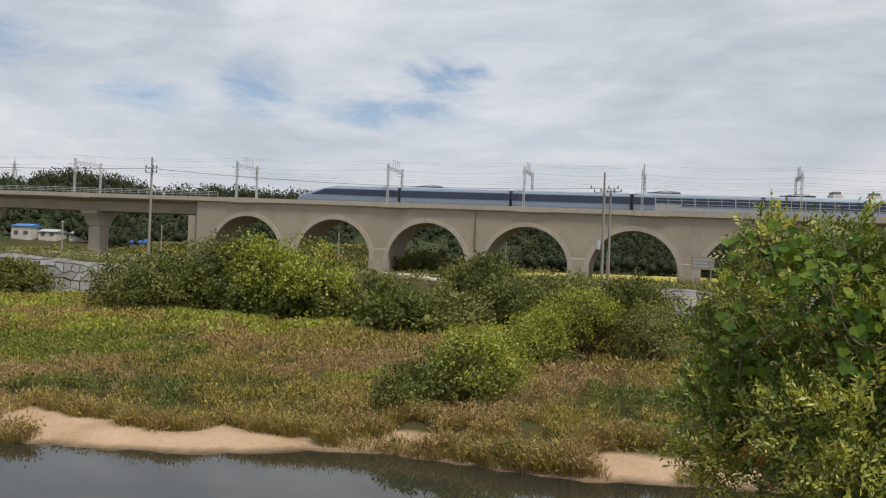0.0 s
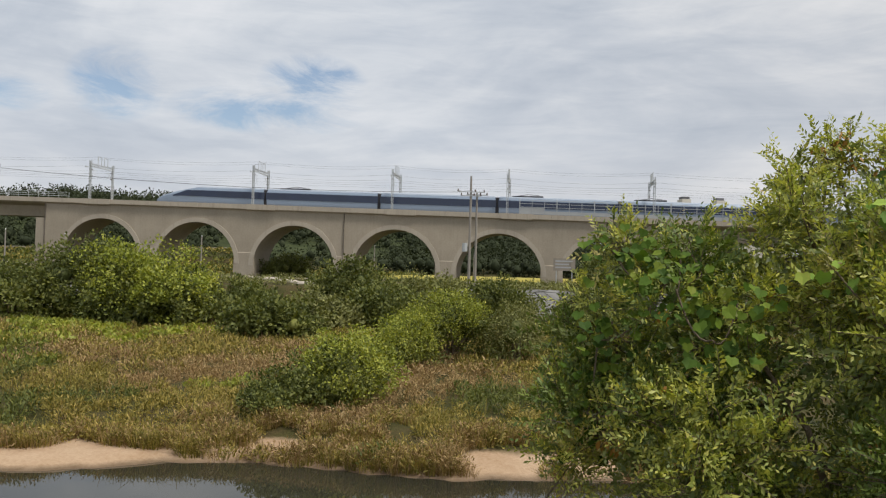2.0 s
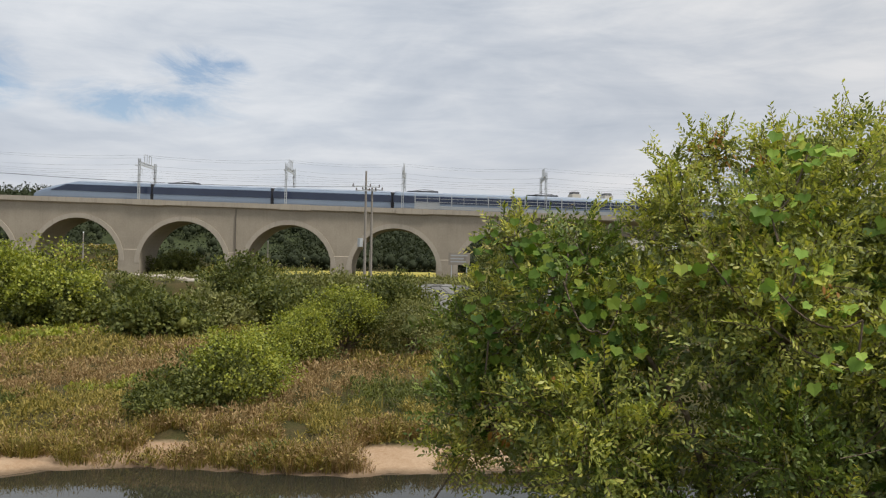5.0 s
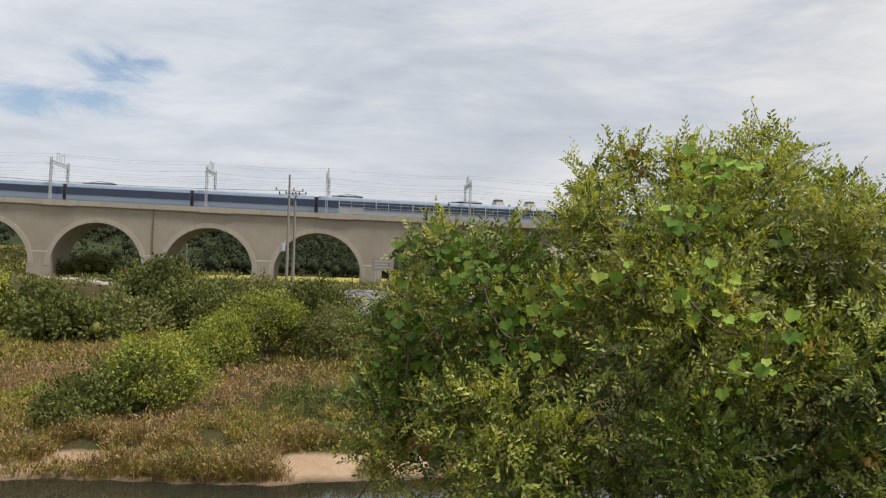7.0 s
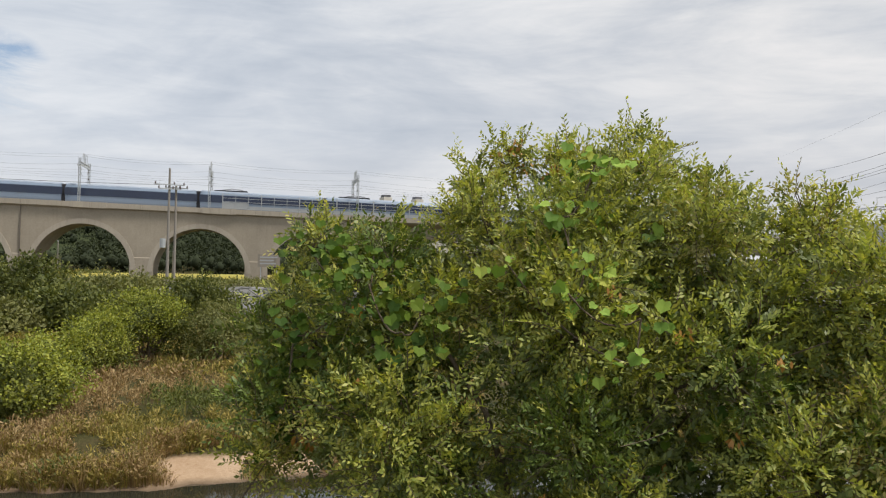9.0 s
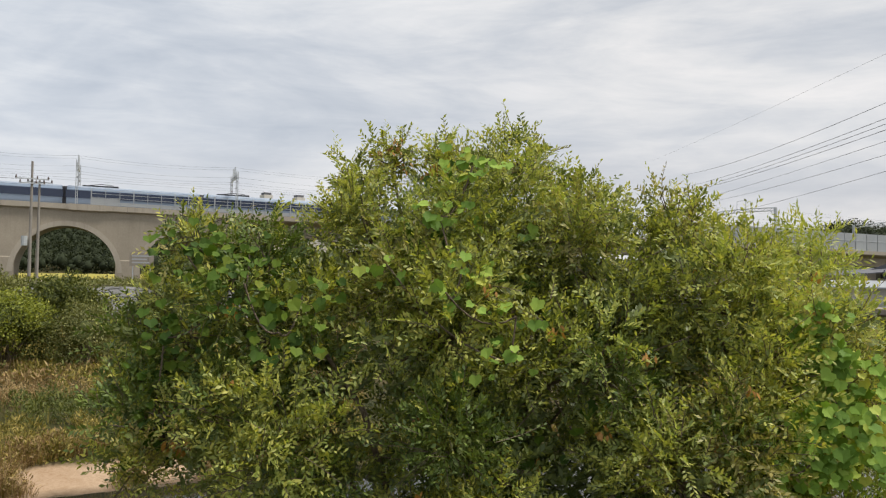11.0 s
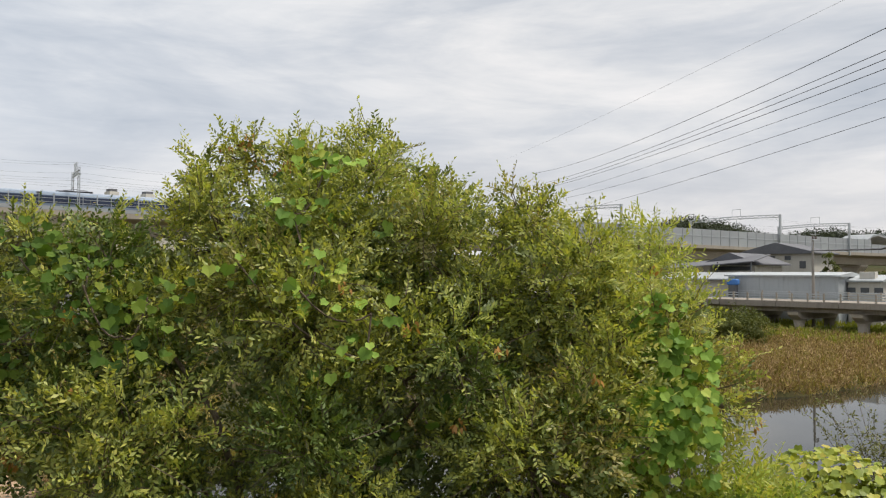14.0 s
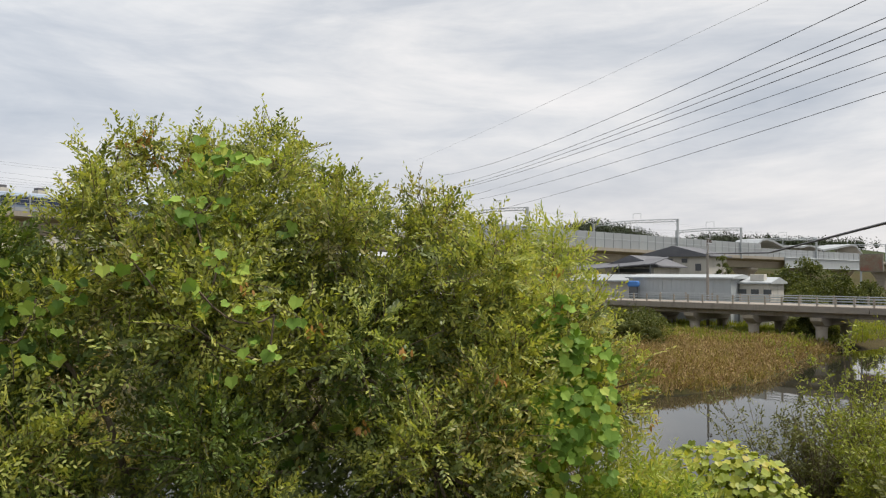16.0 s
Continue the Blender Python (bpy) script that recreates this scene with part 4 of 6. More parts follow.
sign = thing("road_sign", "back-lit grey information sign on two steel posts", "sign", pose(48.1, 152.6, gz(48.1, 152.6), 0, 0, -16))
zz = gz(48.1, 152.6)
part("sign_panel", box(B(), -2.1, 2.1, -0.06, 0.06, 8.5 - zz, 10.9 - zz), M["concrete_grey"], sign)
for i, (x0, x1, z) in enumerate(((-1.7, 1.6, 10.35), (-1.7, 0.9, 9.75), (-1.7, 1.3, 9.15))):
    part("text_bar", box(B(), x0, x1, -0.075, -0.064, z - zz - 0.13, z - zz + 0.13), M["white_panel"], sign)
for x in (-1.5, 1.5):
    part("sign_post", tube(B(), [(x, 0.12, -0.3), (x, 0.12, 10.7 - zz)], 0.1, 8), M["galvanised"], sign)
for z in (8.9, 10.4):
    part("stiffener", box(B(), -2.0, 2.0, 0.064, 0.14, z - zz - 0.06, z - zz + 0.06), M["galvanised"], sign)

feeders = []
for a, b, sag in (((150.5, 111.1, 36.3), (60.0, 16.0, 27.3), 0.2),
                  ((151.4, 103.9, 31.3), (57.9, 10.8, 25.0), 1.03),
                  ((152.6, 104.7, 29.0), (59.1, 11.1, 23.7), 0.7),
                  ((153.9, 105.6, 28.4), (60.3, 11.3, 23.4), 0.61),
                  ((151.4, 103.9, 27.6), (57.9, 10.9, 22.1), 0.58),
                  ((152.6, 104.7, 25.6), (59.1, 11.1, 21.4), 0.38),
                  ((153.9, 105.5, 24.6), (60.3, 11.3, 20.6), 0.74),
                  ((151.4, 103.8, 20.9), (57.9, 10.9, 18.9), 0.51)):
    a, b = Vector(a), Vector(b)
    feeders.append([a.lerp(b, t) - Vector((0, 0, 4 * sag * t * (1 - t))) for t in np.linspace(-0.3, 1.35, 26)])
wire_thing("power_lines", "dark power cables sweeping across the sky", feeders[1:5], 0.03)
wire_thing("power_lines", "thinner power cables below the upper bundle", feeders[5:], 0.022)
wire_thing("earth_wire", "very thin pale wire high above the power cables", feeders[:1], 0.014, "galvanised")
low = [Vector((104.5, 34.8, 11.9)), Vector((76.0, 25.4, 10.0)), Vector((52, 13.5, 9.4)), Vector((29.9, 4.1, 9.72)), Vector((10, -5.5, 11.0))]
wire_thing("telephone_cable", "thick black cable bundle sagging from a pole", [low], 0.05)
wire_thing("village_cable", "thin dark cable between roadside poles", [sagging((-43.85, 122.2, 20.6), (23.7, 122.5, 20.0), 1.0), sagging((-120, 118.0, 20.9), (-43.85, 122.2, 20.6), 1.0)], 0.03)

pylon = thing("lattice_pylon", "distant grey steel lattice power pylon", "pylon", pose(-279, 531, 0))
z0 = gz(-279, 531)
for sx, sy in ((-1, -1), (1, -1), (1, 1), (-1, 1)):
    part("leg", tube(B(), [(sx * 3.2, sy * 3.2, z0 - 0.5), (sx * 0.8, sy * 0.8, 58), (0, 0, 65.4)], 0.28, 4), M["galvanised"], pylon)
for z, half in ((54, 5.2), (58, 4.4), (62, 3.6)):
    part("arm", tube(B(), [(-half, 0, z), (0, 0, z + 0.9), (half, 0, z)], 0.22, 4), M["galvanised"], pylon)
for k in range(6):
    za, zb = z0 + (58 - z0) * k / 6, z0 + (58 - z0) * (k + 1) / 6
    wa, wb = 3.2 - 2.4 * k / 6, 3.2 - 2.4 * (k + 1) / 6
    part("brace", tube(B(), [(-wa, -wa, za), (wb, -wb, zb)], 0.16, 4), M["galvanised"], pylon)
    part("brace", tube(B(), [(wa, -wa, za), (-wb, -wb, zb)], 0.16, 4), M["galvanised"], pylon)


# ---- roads, field, stone bank ----
def strip(name, label, pts, width, mat, category="road"):
    """A thin paved strip laid along the ground."""
    v, q = [], []
    dense = []
    for a, b in zip(pts, pts[1:]):
        n = max(2, int(math.dist(a, b) / 2))
        dense += [(a[0] + (b[0] - a[0]) * i / n, a[1] + (b[1] - a[1]) * i / n) for i in range(n)]
    dense.append(pts[-1])
    for i, (x, y) in enumerate(dense):
        a, b = dense[max(0, i - 1)], dense[min(len(dense) - 1, i + 1)]
        d = Vector((b[0] - a[0], b[1] - a[1])).normalized()
        for side in (-1, 1):
            px, py = x - side * d.y * width / 2, y + side * d.x * width / 2
            v.append((px, py, max(gz(px, py), gz(x, y)) + 0.12))
        if i:
            k = 2 * i
            q.append((k - 2, k - 1, k + 1, k))
    n = len(v)
    v += [(x, y, z - 0.5) for x, y, z in v]
    q += [(a + n, d + n, c + n, b + n) for a, b, c, d in list(q)]
    for i in range(0, n - 2, 2):
        q += [(i, i + 2, i + 2 + n, i + n), (i + 1, i + 1 + n, i + 3 + n, i + 3)]
    ob = part(name, np_mesh(name, v, q), M[mat])
    return tagged(ob, label, category, kind="structure")


strip("road", "pale concrete road below the viaduct", [(-140, 192), (-60, 176), (-14.6, 166), (8, 161.5), (40, 152)], 3.4, "concrete_pale")
strip("pavement", "pale concrete ramp running down the river bank", [(-13, 165.5), (-6, 143), (-0.8, 120), (3, 108)], 3.2, "concrete_pale", "ramp")
strip("road", "grey road on top of the river bank", [(-160, 154), (-73, 147), (-40, 139), (-20, 132)], 4.0, "concrete_grey")

v, q = [], []
fx, fy = np.arange(60, 150, 1.6), np.arange(28, 92, 1.6)
FX, FY = np.meshgrid(fx, fy)
wp = np.array([tuple(RAIL @ Vector((a, b, 0))) for a, b in zip(FX.ravel(), FY.ravel())])
hz = ground_z(wp[:, 0], wp[:, 1]) + 0.55 + 0.18 * rng.random(len(wp))
edge = (FX.ravel() == fx[0]) | (FX.ravel() == fx[-1]) | (FY.ravel() == fy[0]) | (FY.ravel() == fy[-1])
hz[edge] -= 0.8
k = np.arange(FX.size).reshape(FX.shape)
rice = part("rice_field", np_mesh("rice_field", np.column_stack([wp[:, :2], hz]), np.stack([k[:-1, :-1], k[:-1, 1:], k[1:, 1:], k[1:, :-1]], -1).reshape(-1, 4)), M["rice"])
tagged(rice, "ripe golden rice field behind the viaduct", "field", kind="stuff")

r2 = random.Random(5)


def stone_facing(west, COLS, ROWS_UP, label):
    """Rough stones bedded on the slope of the levee."""
    bank = thing("stone_bank", label, "stone bank", kind="structure")
    lattice = {}
    for i in range(COLS + 1):
        for j in range(ROWS_UP + 1):
            x = west + 1.25 * i + r2.uniform(-0.42, 0.42) + 0.5 * (j % 2)
            y = 100 - 0.16 * x + 0.4 + j * 1.2 + (r2.uniform(-0.4, 0.4) if 0 < j < ROWS_UP else 0)
            lattice[i, j] = Vector((x, y, gz(x, y) + 0.02))
    for i in range(COLS):
        for j in range(ROWS_UP):
            ring = [lattice[i, j], lattice[i + 1, j], lattice[i + 1, j + 1], lattice[i, j + 1]]
            mid = sum(ring, Vector()) / 4
            extra = ring[0].lerp(ring[1], r2.uniform(0.35, 0.65)) + Vector((0, r2.uniform(-0.15, 0.05), 0))
            ring.insert(1, extra)
            nrm = (ring[2] - ring[0]).cross(ring[4] - ring[0]).normalized()
            bm = B()
            lift = r2.uniform(0.05, 0.14)
            low_ring = [bm.verts.new(mid.lerp(p, 0.99) - nrm * 0.25) for p in ring]
            top_ring = [bm.verts.new(mid.lerp(p, r2.uniform(0.82, 0.91)) + nrm * (lift + r2.uniform(-0.04, 0.04))) for p in ring]
            peak = bm.verts.new(mid + nrm * (lift + 0.05))
            for k in range(5):
                bm.faces.new((low_ring[k], low_ring[(k + 1) % 5], top_ring[(k + 1) % 5], top_ring[k]))
                bm.faces.new((top_ring[k], top_ring[(k + 1) % 5], peak))
            part("stone", bm, M["stone"], bank)


stone_facing(-86, 46, 5, "pale rough stone facing on the river bank")
stone_facing(12, 28, 5, "pale stone facing half hidden behind bushes on the river bank")


bank_road = thing("embankment", "grassy embankment with a pale guard wall behind the viaduct", "embankment", RAIL, kind="structure")
bm = B()
rings = []
for a in np.arange(-75, 14, 8.0):
    top = float(np.interp(a, [-75, -36, 2, 14], [11.6, 12.0, 12.8, 13.0]))
    rings.append([bm.verts.new((a, yy, zz)) for yy, zz in ((60, 6.5), (72, top - 0.6), (75, top), (82, top), (84, 6.5))])
for a, b in zip(rings, rings[1:]):
    for k in range(4):
        bm.faces.new((a[k], a[k + 1], b[k + 1], b[k]))
part("slope", bm, M["ground"], bank_road)
for a in np.arange(-75, 5, 4.0):
    top = float(np.interp(a, [-75, -36, 2, 14], [11.6, 12.0, 12.8, 13.0]))
    part("guard_wall", box(B(), a, a + 3.95, 74.4, 74.8, top - 0.5, top + 0.45), M["concrete_pale"], bank_road)


# ---- vegetation ----
CORE_DIRS = unit(np.array([(1, 0, 0.3), (0.3, 0.95, 0.3), (-0.8, 0.6, 0.3), (-0.8, -0.6, 0.3), (0.3, -0.95, 0.3), (0, 0, 1.0), (0.9, 0.3, -0.6), (-0.2, 0.9, -0.6), (-1, 0, -0.6), (-0.2, -0.9, -0.6), (0.7, -0.6, -0.6), (0, 0, -1.0)], float))
CORE_FACES = [(0, 1, 5), (1, 2, 5), (2, 3, 5), (3, 4, 5), (4, 0, 5), (0, 6, 1), (1, 7, 2), (2, 8, 3), (3, 9, 4), (4, 10, 0), (6, 7, 1), (7, 8, 2), (8, 9, 3), (9, 10, 4), (10, 6, 0), (6, 11, 7), (7, 11, 8), (8, 11, 9), (9, 11, 10), (10, 11, 6)]


def crown_leaves(name, lobes, count, length, width, outline, r, rough=0.45, droop=0.0, bunch=34, loose=0.22):
    """Leaves gathered in small bunches over a set of lobes (x, y, z, rx, rz), with a loose filling inside."""
    lobes = np.asarray(lobes, float)
    area = lobes[:, 3] ** 2
    bunches = max(40, count // bunch)
    own = r.choice(len(lobes), bunches, p=area / area.sum())
    out_way = unit(r.normal(size=(bunches, 3)) + np.array([0, 0, 0.35]))
    c = lobes[own]
    mid = c[:, :3] + out_way * np.stack([c[:, 3], c[:, 3], c[:, 4]], 1) * r.uniform(0.72, 1.12, (bunches, 1))
    wide = c[:, 3] * r.uniform(0.16, 0.34, bunches) * math.sqrt(bunch / 34)
    pick = r.integers(0, bunches, count)
    d = unit(r.normal(size=(count, 3)))
    deep = (r.random(count) < loose)[:, None]
    pos = mid[pick] + d * wide[pick][:, None] * r.uniform(0.6, 1.1, (count, 1))
    pos = np.where(deep, c[pick, :3] + (pos - c[pick, :3]) * r.uniform(0.35, 0.8, (count, 1)), pos)
    pos[:, 2] = np.maximum(pos[:, 2], 0.04)
    o = out_way[pick]
    way = d * 0.7 + o * 0.4 + r.normal(size=(count, 3)) * 0.45 + np.array([0, 0, 0.1 - droop])
    nor = d * 0.75 + o * 0.55 + np.array([0, 0, 0.30]) + r.normal(size=(count, 3)) * 0.30
    size = r.uniform(0.65, 1.3, count)
    return leaf_mesh(name, pos, way, nor, length * size, width * size, outline)


def limbs_mesh(base, targets, r, thick, wobble_by=0.15, sides=6):
    """One stem to each target from a common foot, bent and tapering."""
    bm = B()
    base = Vector(base)
    for t in targets:
        t = Vector(t)
        foot = base + Vector((r.normal() * thick * 1.2, r.normal() * thick * 1.2, 0))
        span = (t - foot).length
        pts = [foot]
        for k in (0.35, 0.7):
            p = foot.lerp(t, k)
            pts.append(Vector((p.x * 1.0 + r.normal() * wobble_by * span * 0.3, p.y + r.normal() * wobble_by * span * 0.3, p.z + 0.08 * span)))
        pts.append(t)
        tube(bm, pts, [thick, thick * 0.65, thick * 0.4, thick * 0.15], sides)
    return bm


def shrub(x, y, w, h, mat, label, seed, count=2600, leaf=0.26, lobes=10, name="shrub", category="shrub", creeper=None, narrow=0.45, outline=4, open_crown=False):
    r = np.random.default_rng(seed)
    h, w = (1.15 * h, 1.15 * w) if y < 62 else (1.35 * h, 1.25 * w)
    z = gz(x, y)
    ob = thing(name, label, category, pose(x, y, z))
    ls = []
    for i in range(lobes):
        a, q = r.uniform(0, math.tau), math.sqrt(r.random())
        rx = w * r.uniform(0.18, 0.30)
        px, py = math.cos(a) * q * w * 0.34, math.sin(a) * q * w * 0.34
        top = h * (1.0 - 0.35 * q) * r.uniform(0.8, 1.0)
        rz = min(rx * r.uniform(0.8, 1.1), top * 0.5)
        ls.append((px, py, max(top - rz, rz * 0.7), rx, rz))
    for i in range(lobes // 2):
        a = r.uniform(0, math.tau)
        rx = w * r.uniform(0.16, 0.24)
        ls.append((math.cos(a) * w * 0.34, math.sin(a) * w * 0.34, h * 0.2, rx, h * 0.24))
    part("crown", crown_leaves("crown", ls, count, leaf, leaf * narrow, outline, r, 0.9 if open_crown else 0.38), M[mat], ob)
    # solid dark core added in each upper lobe to give the gaps their shade
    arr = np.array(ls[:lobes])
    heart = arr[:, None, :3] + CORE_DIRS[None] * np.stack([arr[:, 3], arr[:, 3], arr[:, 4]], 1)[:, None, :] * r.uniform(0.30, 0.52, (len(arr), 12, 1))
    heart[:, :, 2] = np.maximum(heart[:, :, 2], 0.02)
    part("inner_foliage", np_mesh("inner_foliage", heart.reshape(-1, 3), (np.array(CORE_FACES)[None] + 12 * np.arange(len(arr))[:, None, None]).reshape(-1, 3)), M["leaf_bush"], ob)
    part("stem", limbs_mesh((0, 0, -0.2), [l[:3] for l in ls[:lobes]], r, 0.02 * h), M["bark"], ob)
    if creeper:
        top = [(px, py, pz + rz * 0.28, rx * 1.10, rz) for px, py, pz, rx, rz in ls[: max(2, lobes // 2)]]
        part("creeper", crown_leaves("creeper", top, int(count * 0.8), leaf * 0.75, leaf * 0.68, 4, r, 0.12, bunch=70, loose=0.04), M[creeper], ob, "yellow-green creeper leaves")
    return ob


DARK, VINE, WILL = "leaf_bush", "leaf_creeper", "leaf_willow"
k = 0
for x, y, h, w, mat, creep, label in (
        (-54.6, 104.0, 4.4, 8.3, DARK, None, "rounded dark green shrub by the stone bank"),
        (-29.2, 87.0, 5.9, 10.0, DARK, None, "broad olive-green shrub on the flood plain"),
        (-23.0, 89.5, 7.6, 11.0, DARK, None, "tall dense dark green shrub on the flood plain"),
        (-17.0, 86.0, 6.7, 10.0, DARK, VINE, "dark green shrub overgrown with yellow-green creeper"),
        (-11.6, 80.0, 4.7, 7.0, DARK, VINE, "low green shrub half covered by bright creeper"),
        (-7.5, 85.0, 4.3, 7.0, DARK, None, "olive shrub on the flood plain"),
        (-3.1, 71.0, 3.6, 6.4, DARK, None, "dull green shrub among dry grass"),
        (1.0, 76.0, 3.4, 6.0, WILL, None, "greyish willow shrub among dry grass"),
        (4.6, 89.0, 6.3, 8.4, DARK, None, "tall dark green shrub near the bank"),
        (7.6, 79.6, 3.9, 6.6, DARK, None, "dark green shrub with a rounded top"),
        (0.9, 42.2, 3.5, 5.6, DARK, VINE, "rounded bush smothered in bright green creeper"),
        (-0.9, 39.6, 2.2, 3.8, DARK, None, "low dark green bush near the shore"),
        (6.0, 55.6, 3.4, 5.4, DARK, VINE, "green bush with creeper on its crown"),
        (10.2, 58.8, 4.8, 6.0, DARK, VINE, "tall green bush with creeper on its crown"),
        (15.0, 58.4, 4.7, 5.4, WILL, None, "greyish green willow bush"),
        (13.0, 96.0, 5.2, 9.0, WILL, None, "olive willow bush on the river bank"),
        (20.5, 92.0, 4.6, 8.0, DARK, None, "dark shrub on the river bank"),
        (38.8, 100.0, 5.2, 9.1, DARK, None, "green shrub on the stone bank"),
        (28.0, 78.0, 4.2, 7.0, DARK, None, "green shrub on the flood plain"),
        (36.0, 70.0, 3.8, 7.0, WILL, None, "olive willow shrub on the flood plain"),
        (46.0, 58.0, 4.4, 7.0, DARK, None, "green shrub on the flood plain"),
        (76.0, 33.0, 4.4, 6.6, DARK, None, "large dark green bush beside the road bridge"),
        (79.6, 41.5, 5.0, 6.0, WILL, None, "olive bush beside the road bridge"),
        (88.0, 46.0, 5.6, 6.0, DARK, None, "dark shrub at the end of the road bridge"),
        (98.6, 21.5, 2.6, 4.4, DARK, None, "low green bush below the road bridge"),
        (112.0, 24.0, 3.6, 7.0, DARK, None, "green bush behind the road bridge"),
        (-5.0, 186.0, 4.6, 9.0, DARK, None, "broad dull green shrub behind an arch")):
    k += 1
    shrub(x, y, w, h, mat, label, 100 + k, count=int(4600 + 640 * w * (1.2 if y < 60 else 1)), leaf=0.18 if y < 62 else 0.36, creeper=creep, narrow=0.6)


def tree(x, y, h, w, label, seed, mat="leaf_bush", count=4200, leaf=0.35, trunk=0.3, lobes=11, low=0.28, narrow=0.5):
    r = np.random.default_rng(seed)
    ob = thing("tree", label, "tree", pose(x, y, gz(x, y)))
    ls = []
    for i in range(lobes):
        f = (i + 0.5) / lobes
        a = i * 2.4 + r.uniform(-0.4, 0.4)
        q = (1 - f) ** 0.6 * 0.36 * w * r.uniform(0.5, 1.05)
        rx = w * r.uniform(0.16, 0.24) * (1.15 - 0.5 * f)
        ls.append((math.cos(a) * q, math.sin(a) * q, h * (low + (0.92 - low) * f), rx, rx * r.uniform(0.8, 1.0)))
    part("trunk", tube(B(), [(0, 0, -0.3), (0.05 * w, 0, h * 0.35), (0, 0.03 * w, h * 0.8)], [trunk, trunk * 0.7, trunk * 0.2], 8), M["bark"], ob)
    part("branchwork", limbs_mesh((0, 0, h * 0.25), [l[:3] for l in ls], r, trunk * 0.35), M["bark"], ob)
    part("crown", crown_leaves("crown", ls, count, leaf, leaf * narrow, 4, r, 0.6), M[mat], ob)
    return ob


tree(134.0, 42.2, 9.8, 4.2, "slender conifer-like tree beside the cream house", 301, "leaf_bush", 2600, 0.32, 0.16, 10, 0.15)
for i, (x, y, h, w) in enumerate(((140, 34.5, 8.0, 9), (147, 32.0, 9.2, 10), (152, 28.5, 7.5, 9), (136, 30.0, 5.5, 7), (150, 24.0, 6.0, 8), (118, 26.0, 4.6, 7))):
    tree(x, y, h, w, "rounded dark green tree behind the road bridge", 310 + i, "leaf_bush", 5200, 0.42)

# far woods
r = np.random.default_rng(21)
n_tree = 4500
az = np.concatenate([r.uniform(-31, 26, 2700), r.uniform(52, 90, n_tree - 2700)])
dist = np.concatenate([r.uniform(265, 470, 2700), r.uniform(330, 480, n_tree - 2700) + 170 * smooth(60, 72, az[2700:])])
cx, cy = dist * np.sin(np.radians(az)), dist * np.cos(np.radians(az))
terrace = (np.abs(cx + 5) < 34) & (dist < 360) & (r.random(n_tree) < 0.75)
inside = np.array([(RAIL.inverted() @ Vector((a, b, 0))).y for a, b in zip(cx, cy)])
s_along = np.array([(RAIL.inverted() @ Vector((a, b, 0))).x for a, b in zip(cx, cy)])
keep = ~((s_along > -75) & (s_along < 12) & (inside < 84)) & ~terrace & ~((cx > 10) & (inside < 104)) & (inside > 26) & ~((np.abs(cx + 128) < 18) & (cy < 278))
cx, cy = cx[keep], cy[keep]
cz = ground_z(cx, cy)
size = r.uniform(2.2, 4.0, len(cx))
per = 52
d = unit(r.normal(size=(len(cx) * per, 3)))
rep = np.repeat(np.arange(len(cx)), per)
pos = np.stack([cx, cy, cz + size * 1.15], 1)[rep] + d * np.stack([size, size, size * 1.25], 1)[rep] * r.uniform(0.55, 1.08, (len(rep), 1))
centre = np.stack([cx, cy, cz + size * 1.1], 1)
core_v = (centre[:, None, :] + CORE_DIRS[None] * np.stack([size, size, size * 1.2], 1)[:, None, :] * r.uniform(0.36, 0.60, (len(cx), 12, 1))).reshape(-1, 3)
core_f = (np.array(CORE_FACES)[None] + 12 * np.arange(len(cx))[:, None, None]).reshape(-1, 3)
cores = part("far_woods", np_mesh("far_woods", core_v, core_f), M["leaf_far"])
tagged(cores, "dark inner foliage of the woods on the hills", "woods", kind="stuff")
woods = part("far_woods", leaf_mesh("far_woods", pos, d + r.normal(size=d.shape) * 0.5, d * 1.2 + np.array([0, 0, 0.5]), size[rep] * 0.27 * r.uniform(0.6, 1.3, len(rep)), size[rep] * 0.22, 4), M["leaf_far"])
tagged(woods, "dense dark green woods covering the hills", "woods", kind="stuff")

# scrub and crops behind the arches, up the embankment
n = 2600
ls, ly = r.uniform(-75, 62, n), r.uniform(16, 74, n)
lp = np.array([tuple(RAIL @ Vector((a, b, 0)))[:2] for a, b in zip(ls, ly)])
slope = np.where(ls < 12, 6.5 + (np.interp(ls, [-75, -36, 2, 14], [11.6, 12.0, 12.8, 13.0]) - 7.3) * np.clip((ly - 60) / 12, 0, 1), 0)
lz = np.maximum(ground_z(lp[:, 0], lp[:, 1]), slope)
rowed = np.sin(ly * 0.9) > -0.2
for sel, mat, words in ((rowed & (r.random(n) < 0.6), "grass_green", "green crops in rows behind the viaduct"), (r.random(n) < 0.45, "leaf_bush", "dark scrub on the embankment behind the viaduct")):
    big_r = r.uniform(0.7, 1.6, sel.sum())
    per = 26
    rep = np.repeat(np.arange(sel.sum()), per)
    d = unit(r.normal(size=(len(rep), 3)))
    d[:, 2] = np.abs(d[:, 2])
    pos = np.column_stack([lp[sel], lz[sel]])[rep] + d * np.stack([big_r * 1.5, big_r * 1.5, big_r], 1)[rep] * r.uniform(0.5, 1.0, (len(rep), 1))
    tagged(part("field_scrub", leaf_mesh("field_scrub", pos, d + r.normal(size=d.shape) * 0.5, d + np.array([0, 0, 0.4]), 0.75 * r.uniform(0.6, 1.3, len(rep)), 0.45 * np.ones(len(rep)), 4), M[mat]), words, "scrub", kind="stuff")

